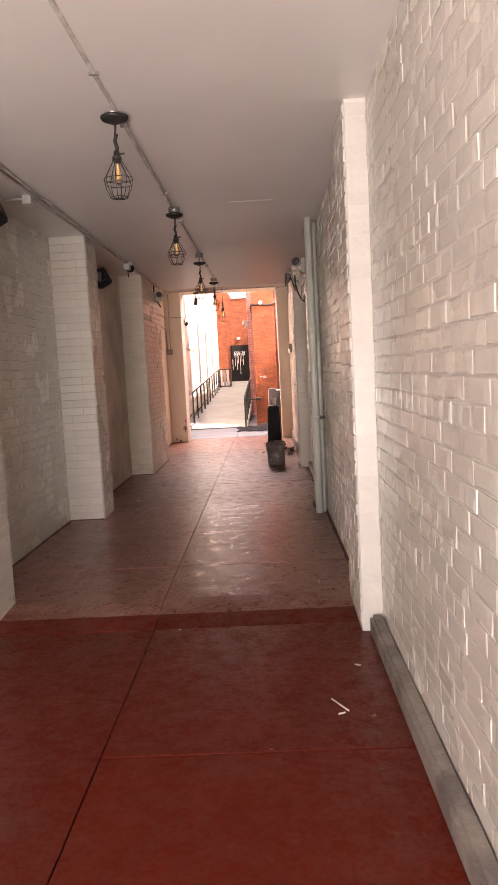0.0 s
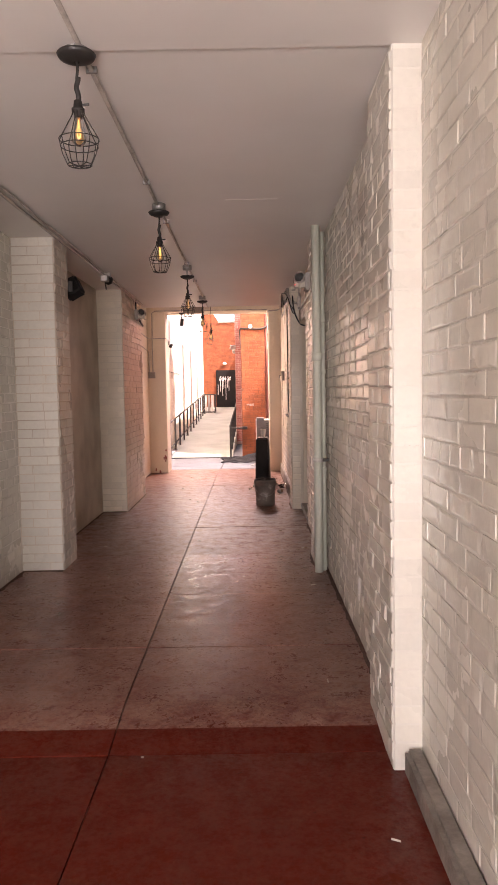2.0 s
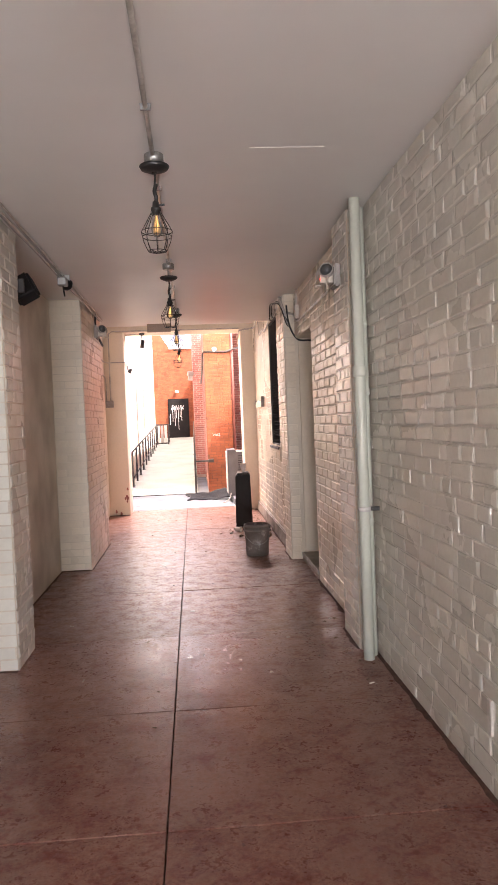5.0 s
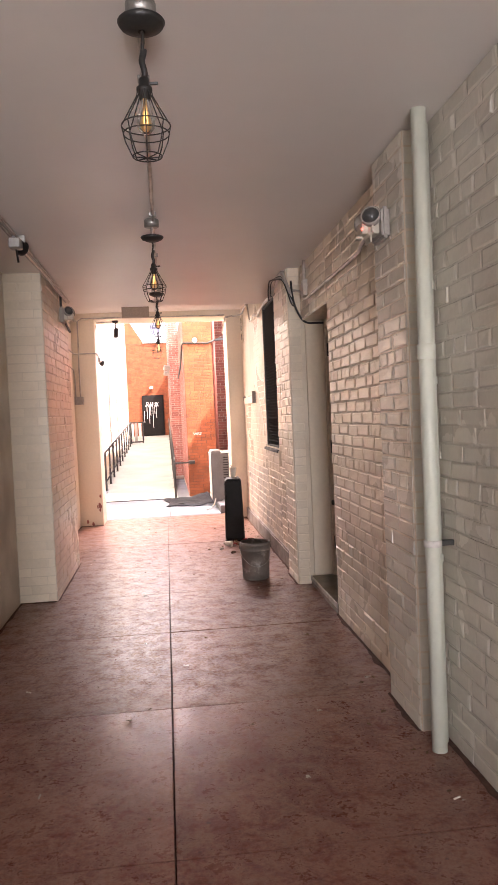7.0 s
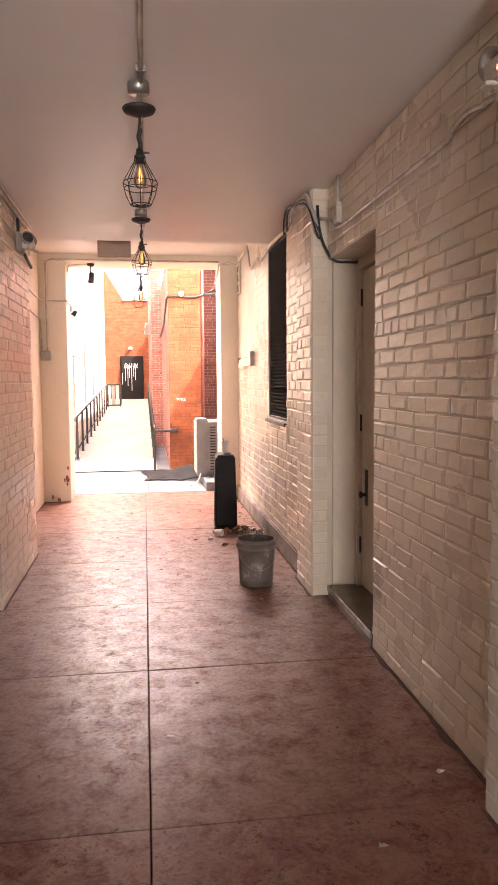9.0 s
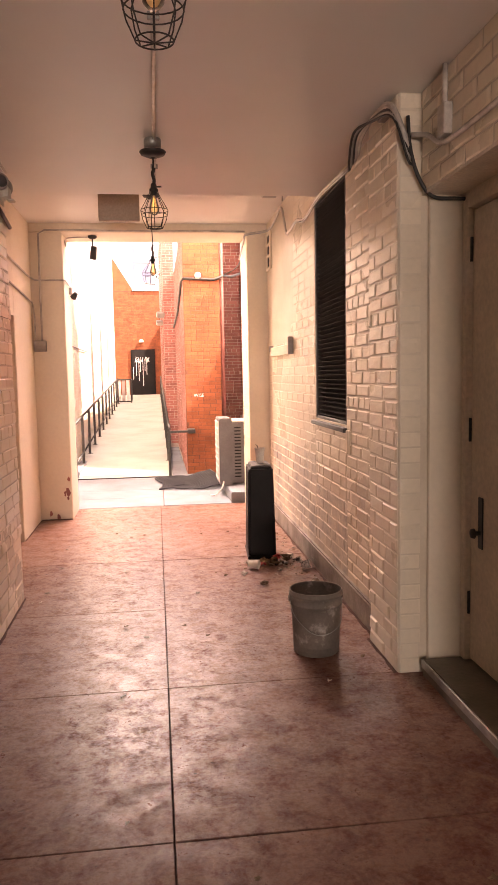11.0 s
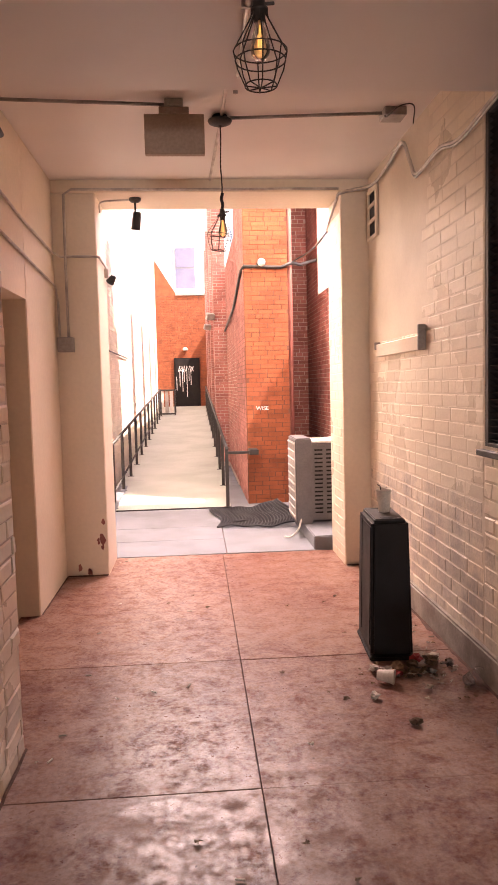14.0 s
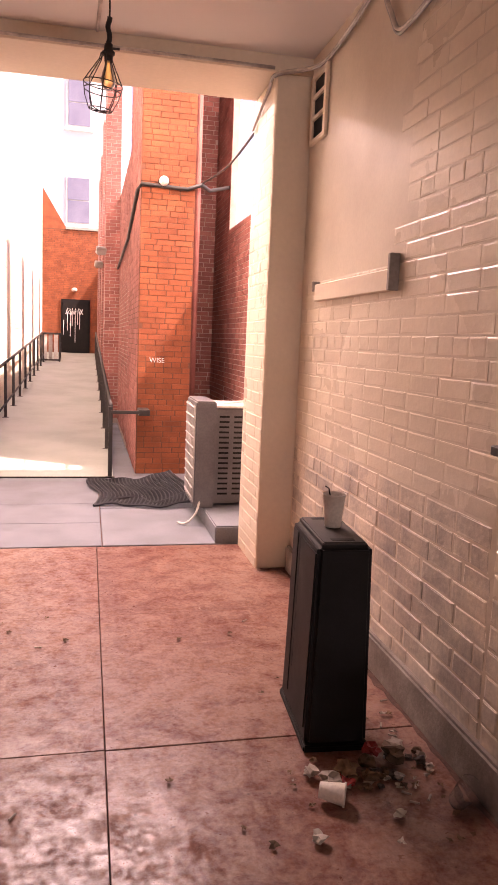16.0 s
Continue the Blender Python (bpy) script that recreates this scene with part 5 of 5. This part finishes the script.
# ---- bricks: separate proud pieces on the walls, last in the file ----
def brick_mesh(name, seed, mat, length=0.205, height=0.0715, proud=0.006, inset=0.005, rough=0.0022, ends=2.2):
    """One face brick: x along the wall, z up, out along -y; 10 triangles and up."""
    rng = random.Random(seed)
    bm = bmesh.new()

    def ring(y, k):
        return [bm.verts.new((sx * (length / 2 - k * ends) + rng.uniform(-rough, rough), y + (rng.uniform(-rough, rough) if y < 0 else 0), sz * (height / 2 - k) + rng.uniform(-rough, rough))) for sx, sz in ((-1, -1), (1, -1), (1, 1), (-1, 1))]
    a, b, c = ring(0.002, 0), ring(-proud * 0.55, 0.001), ring(-proud, inset)
    for p, q in ((a, b), (b, c)):
        for i in range(4):
            bm.faces.new((p[i], p[(i + 1) % 4], q[(i + 1) % 4], q[i]))
    bm.faces.new(c)
    me = finish(bm, name)
    me.materials.append(mat)
    return me


def lay_bricks(parent, origin, along, length, z0, z1, meshes, course=0.079, joint=0.008, header_every=8, unit_length=0.262, holes=(), limit=300, focus=1.4, seed=1, jitter=0.002):
    """Brick courses over one face. along: 'y+', 'y-' (faces looking to -x, +x) or 'x+' (a face looking to -y)."""
    rng = random.Random(seed)
    turn = {'x+': 0.0, 'y-': math.pi / 2, 'y+': -math.pi / 2}[along]
    base = Matrix.Translation(origin) @ Matrix.Rotation(turn, 4, 'Z')
    spots = []
    if 'thick' in meshes[0].name:
        jitter, joint = 0.0002, 0.0025
    rows = int((z1 - z0) / course)
    step = (z1 - z0) / rows
    for r in range(rows):
        z = z0 + (r + 0.5) * step
        header = header_every and r % header_every == header_every - 1
        unit = unit_length * (0.48 if header else 1.0)
        u = -(unit / 2 if r % 2 else 0) - rng.uniform(0, 0.02)
        while u < length:
            w = unit * rng.uniform(0.94, 1.06)
            if not header and rng.random() < 0.07:
                w *= 0.55
            a, b = max(u, 0.0), min(u + w - joint, length)
            u += w
            if b - a < 0.03:
                continue
            if any(h[0] < (a + b) / 2 < h[1] and h[2] < z < h[3] for h in holes):
                continue
            spots.append(((a + b) / 2, z, b - a, step / 0.079))
    order = sorted(range(len(spots)), key=lambda i: abs(spots[i][1] - focus))
    singles = set(order[:limit])
    rest = bmesh.new()
    verts, faces = [], []
    for i, (u, z, w, s) in enumerate(spots):
        me = rng.choice(meshes)
        m = Matrix.Translation((u, rng.uniform(-jitter, jitter), z)) @ Matrix.Rotation(rng.uniform(-0.009, 0.009), 4, 'Y') @ Matrix.Diagonal((w / 0.205, rng.uniform(0.8, 1.25), s, 1))
        if i in singles:
            ob = new("brick", me)
            ob.parent = parent
            ob.matrix_basis = parent.matrix_basis.inverted() @ base @ m
        else:
            k = len(verts)
            verts.extend((base @ m) @ v.co for v in me.vertices)
            faces.extend(tuple(k + j for j in p.vertices) for p in me.polygons)
    rest.free()
    if verts:
        me = bpy.data.meshes.new("brick_field")
        me.from_pydata(verts, [], faces)
        me.materials.append(meshes[0].materials[0])
        ob = new("brick_field", me)
        ob.parent = parent
        ob.matrix_basis = parent.matrix_basis.inverted()
        tagged(ob, kind="stuff")


PB = [brick_mesh("painted_brick", s, CREAM, proud=0.0062, inset=0.008, rough=0.0027) for s in range(9)]
PN = [brick_mesh("pale_painted_brick", s, PALE, proud=0.0036, inset=0.009, rough=0.0018, ends=4.5) for s in range(9)]
PM = [brick_mesh("uneven_pale_painted_brick", s + 100, PALE, proud=0.0064, inset=0.008, rough=0.0027, ends=2.6) for s in range(9)]
PNF = [brick_mesh("thick_pale_painted_brick", s + 20, PALE, proud=0.0006, inset=0.012, rough=0.0004) for s in range(5)]
PS = [brick_mesh("stained_painted_brick", s + 30, STAINED, proud=0.003, inset=0.006, rough=0.0015) for s in range(6)]
PF = [brick_mesh("thick_painted_brick", s + 20, CREAM, proud=0.0021, inset=0.008, rough=0.0012) for s in range(5)]
OB = [brick_mesh("orange_brick", s + 40, BRICK_ORANGE, proud=0.004, inset=0.003, rough=0.001) for s in range(5)]
RB = [brick_mesh("red_brick", s + 60, BRICK_RED, proud=0.004, inset=0.003, rough=0.001) for s in range(5)]
WB = [brick_mesh("white_brick", s + 80, WHITEWASH, proud=0.005, inset=0.004, rough=0.0015) for s in range(5)]


def right_face(key, x, y0, y1, z0, z1, meshes, **kw):
    # looking to -x: u runs towards -y from the far end
    lay_bricks(W[key], (x, y1, 0), 'y+', y1 - y0, z0, z1, meshes, **kw)


def left_face(key, x, y0, y1, z0, z1, meshes, **kw):
    lay_bricks(W[key], (x, y0, 0), 'y-', y1 - y0, z0, z1, meshes, **kw)


def front_face(key, y, x0, x1, z0, z1, meshes, **kw):
    lay_bricks(W[key], (x0, y, 0), 'x+', x1 - x0, z0, z1, meshes, **kw)


right_face("wall_right_near", 0.768, 0.4, 4.35, 0.05, H, PN, seed=1, course=0.083)
front_face("pillar_right_1", 4.36, 0.65, 0.763, 0.0, H - 0.03, PNF, seed=2, header_every=0)
right_face("pillar_right_1", 0.645, 4.37, 4.93, 0.0, H - 0.03, PM, seed=3)
right_face("wall_right_middle", 0.735, 4.95, 7.82, 0.0, H, PM, seed=4)
right_face("pillar_right_2", 0.632, 7.84, 8.33, 0.0, H, PM, seed=5)
front_face("pillar_right_2", 7.83, 0.637, 0.735, 0.0, H, PNF, seed=6, header_every=0)
right_face("niche_lintel", 0.73, 10.01, 11.08, 2.49, H, PB, seed=77)
right_face("pier_right", 0.442, 15.85, 16.42, 0.0, H_LINTEL, PF, seed=78)
right_face("wall_right_door", 0.73, 8.35, 9.99, 0.0, H, PB, seed=7)
right_face("pillar_right_3", 0.608, 11.10, 11.59, 0.0, H, PB, seed=8)
front_face("pillar_right_3", 11.09, 0.618, 0.725, 0.0, H, PF, seed=9, header_every=0)
right_face("wall_right_louvre_a", 0.675, 11.61, 12.35, 0.15, H, PB, seed=10)
right_face("below_louvre", 0.675, 12.37, 13.33, 0.15, 0.70, PS, seed=11)
right_face("below_louvre", 0.675, 12.37, 13.33, 0.70, 1.23, PB, seed=76)
right_face("wall_right_far", 0.675, 13.35, 15.81, 0.15, 0.94, PS, seed=12)
right_face("wall_right_far", 0.675, 13.35, 15.81, 0.94, H2, PF, seed=79, holes=((0.0, 1.55, 1.88, 3.3),))
left_face("wall_left_near", XL, 1.5, 4.39, 0.0, H, PN, seed=13)
left_face("pillar_left_1", XL_P, 4.41, 5.04, 0.0, H - 0.03, PNF, seed=14)
left_face("wall_left_1", -2.03, 5.06, 7.82, 0.0, H, PN, seed=15)
front_face("pillar_left_2", 7.83, -2.025, XL_P - 0.005, 0.0, H, PNF, seed=16, header_every=0)
left_face("pillar_left_2", XL_P, 7.84, 8.31, 0.0, H, PM, seed=17)
front_face("pillar_face", 11.085, XL + 0.005, XL_C - 0.005, 0.0, H, PF, seed=19, header_every=0)
left_face("pillar_left_3", XL_C, 11.11, 12.81, 0.0, H, PB, seed=20)
front_face("annex_block", 19.35, -0.14, 0.435, 0.0, 7.3, OB, seed=30, header_every=7, course=0.060, unit_length=0.2)
left_is = dict(header_every=7, focus=2.0, course=0.060, unit_length=0.2)
right_face("annex_block", -0.15, 19.36, 21.29, 0.0, 7.3, RB, seed=31, **left_is)
right_face("annex_side", -0.13, 21.3, 25.0, 0.0, 4.04, RB, seed=32, **left_is)
front_face("annex_recess", 21.3, 0.45, 1.0, 0.0, 6.9, RB, seed=33, **left_is)
right_face("annex_right", 1.0, 20.25, 21.29, 0.0, 6.9, RB, seed=34, **left_is)
right_face("annex_right_low", 1.0, 17.4, 20.23, 0.0, 2.88, RB, seed=35, **left_is)
for k, y in enumerate((25.0, 28.2, 31.4, 34.4)):
    front_face("pilaster_%d" % k, y, -0.395, -0.135, 0.0, 6.15, RB, seed=40 + k, header_every=0, limit=80, course=0.060, unit_length=0.2)
    right_face("pilaster_%d" % k, -0.40, y + 0.01, y + 0.54, 0.0, 6.15, RB, seed=50 + k, header_every=0, limit=80, course=0.060, unit_length=0.2)
    right_face("annex_side", -0.13, y + 0.56, min(y + 3.2, 36.9), 0.3, 4.04, RB, seed=60 + k, header_every=7, limit=0, course=0.060, unit_length=0.2)
front_face("alley_end", 37.0, -2.2, -0.13, 0.0, 4.98, OB, seed=70, limit=300, course=0.060, unit_length=0.2)
left_face("alley_left", -2.2, 16.5, 30.0, 0.0, 6.0, WB, seed=71, limit=300, focus=2.0)
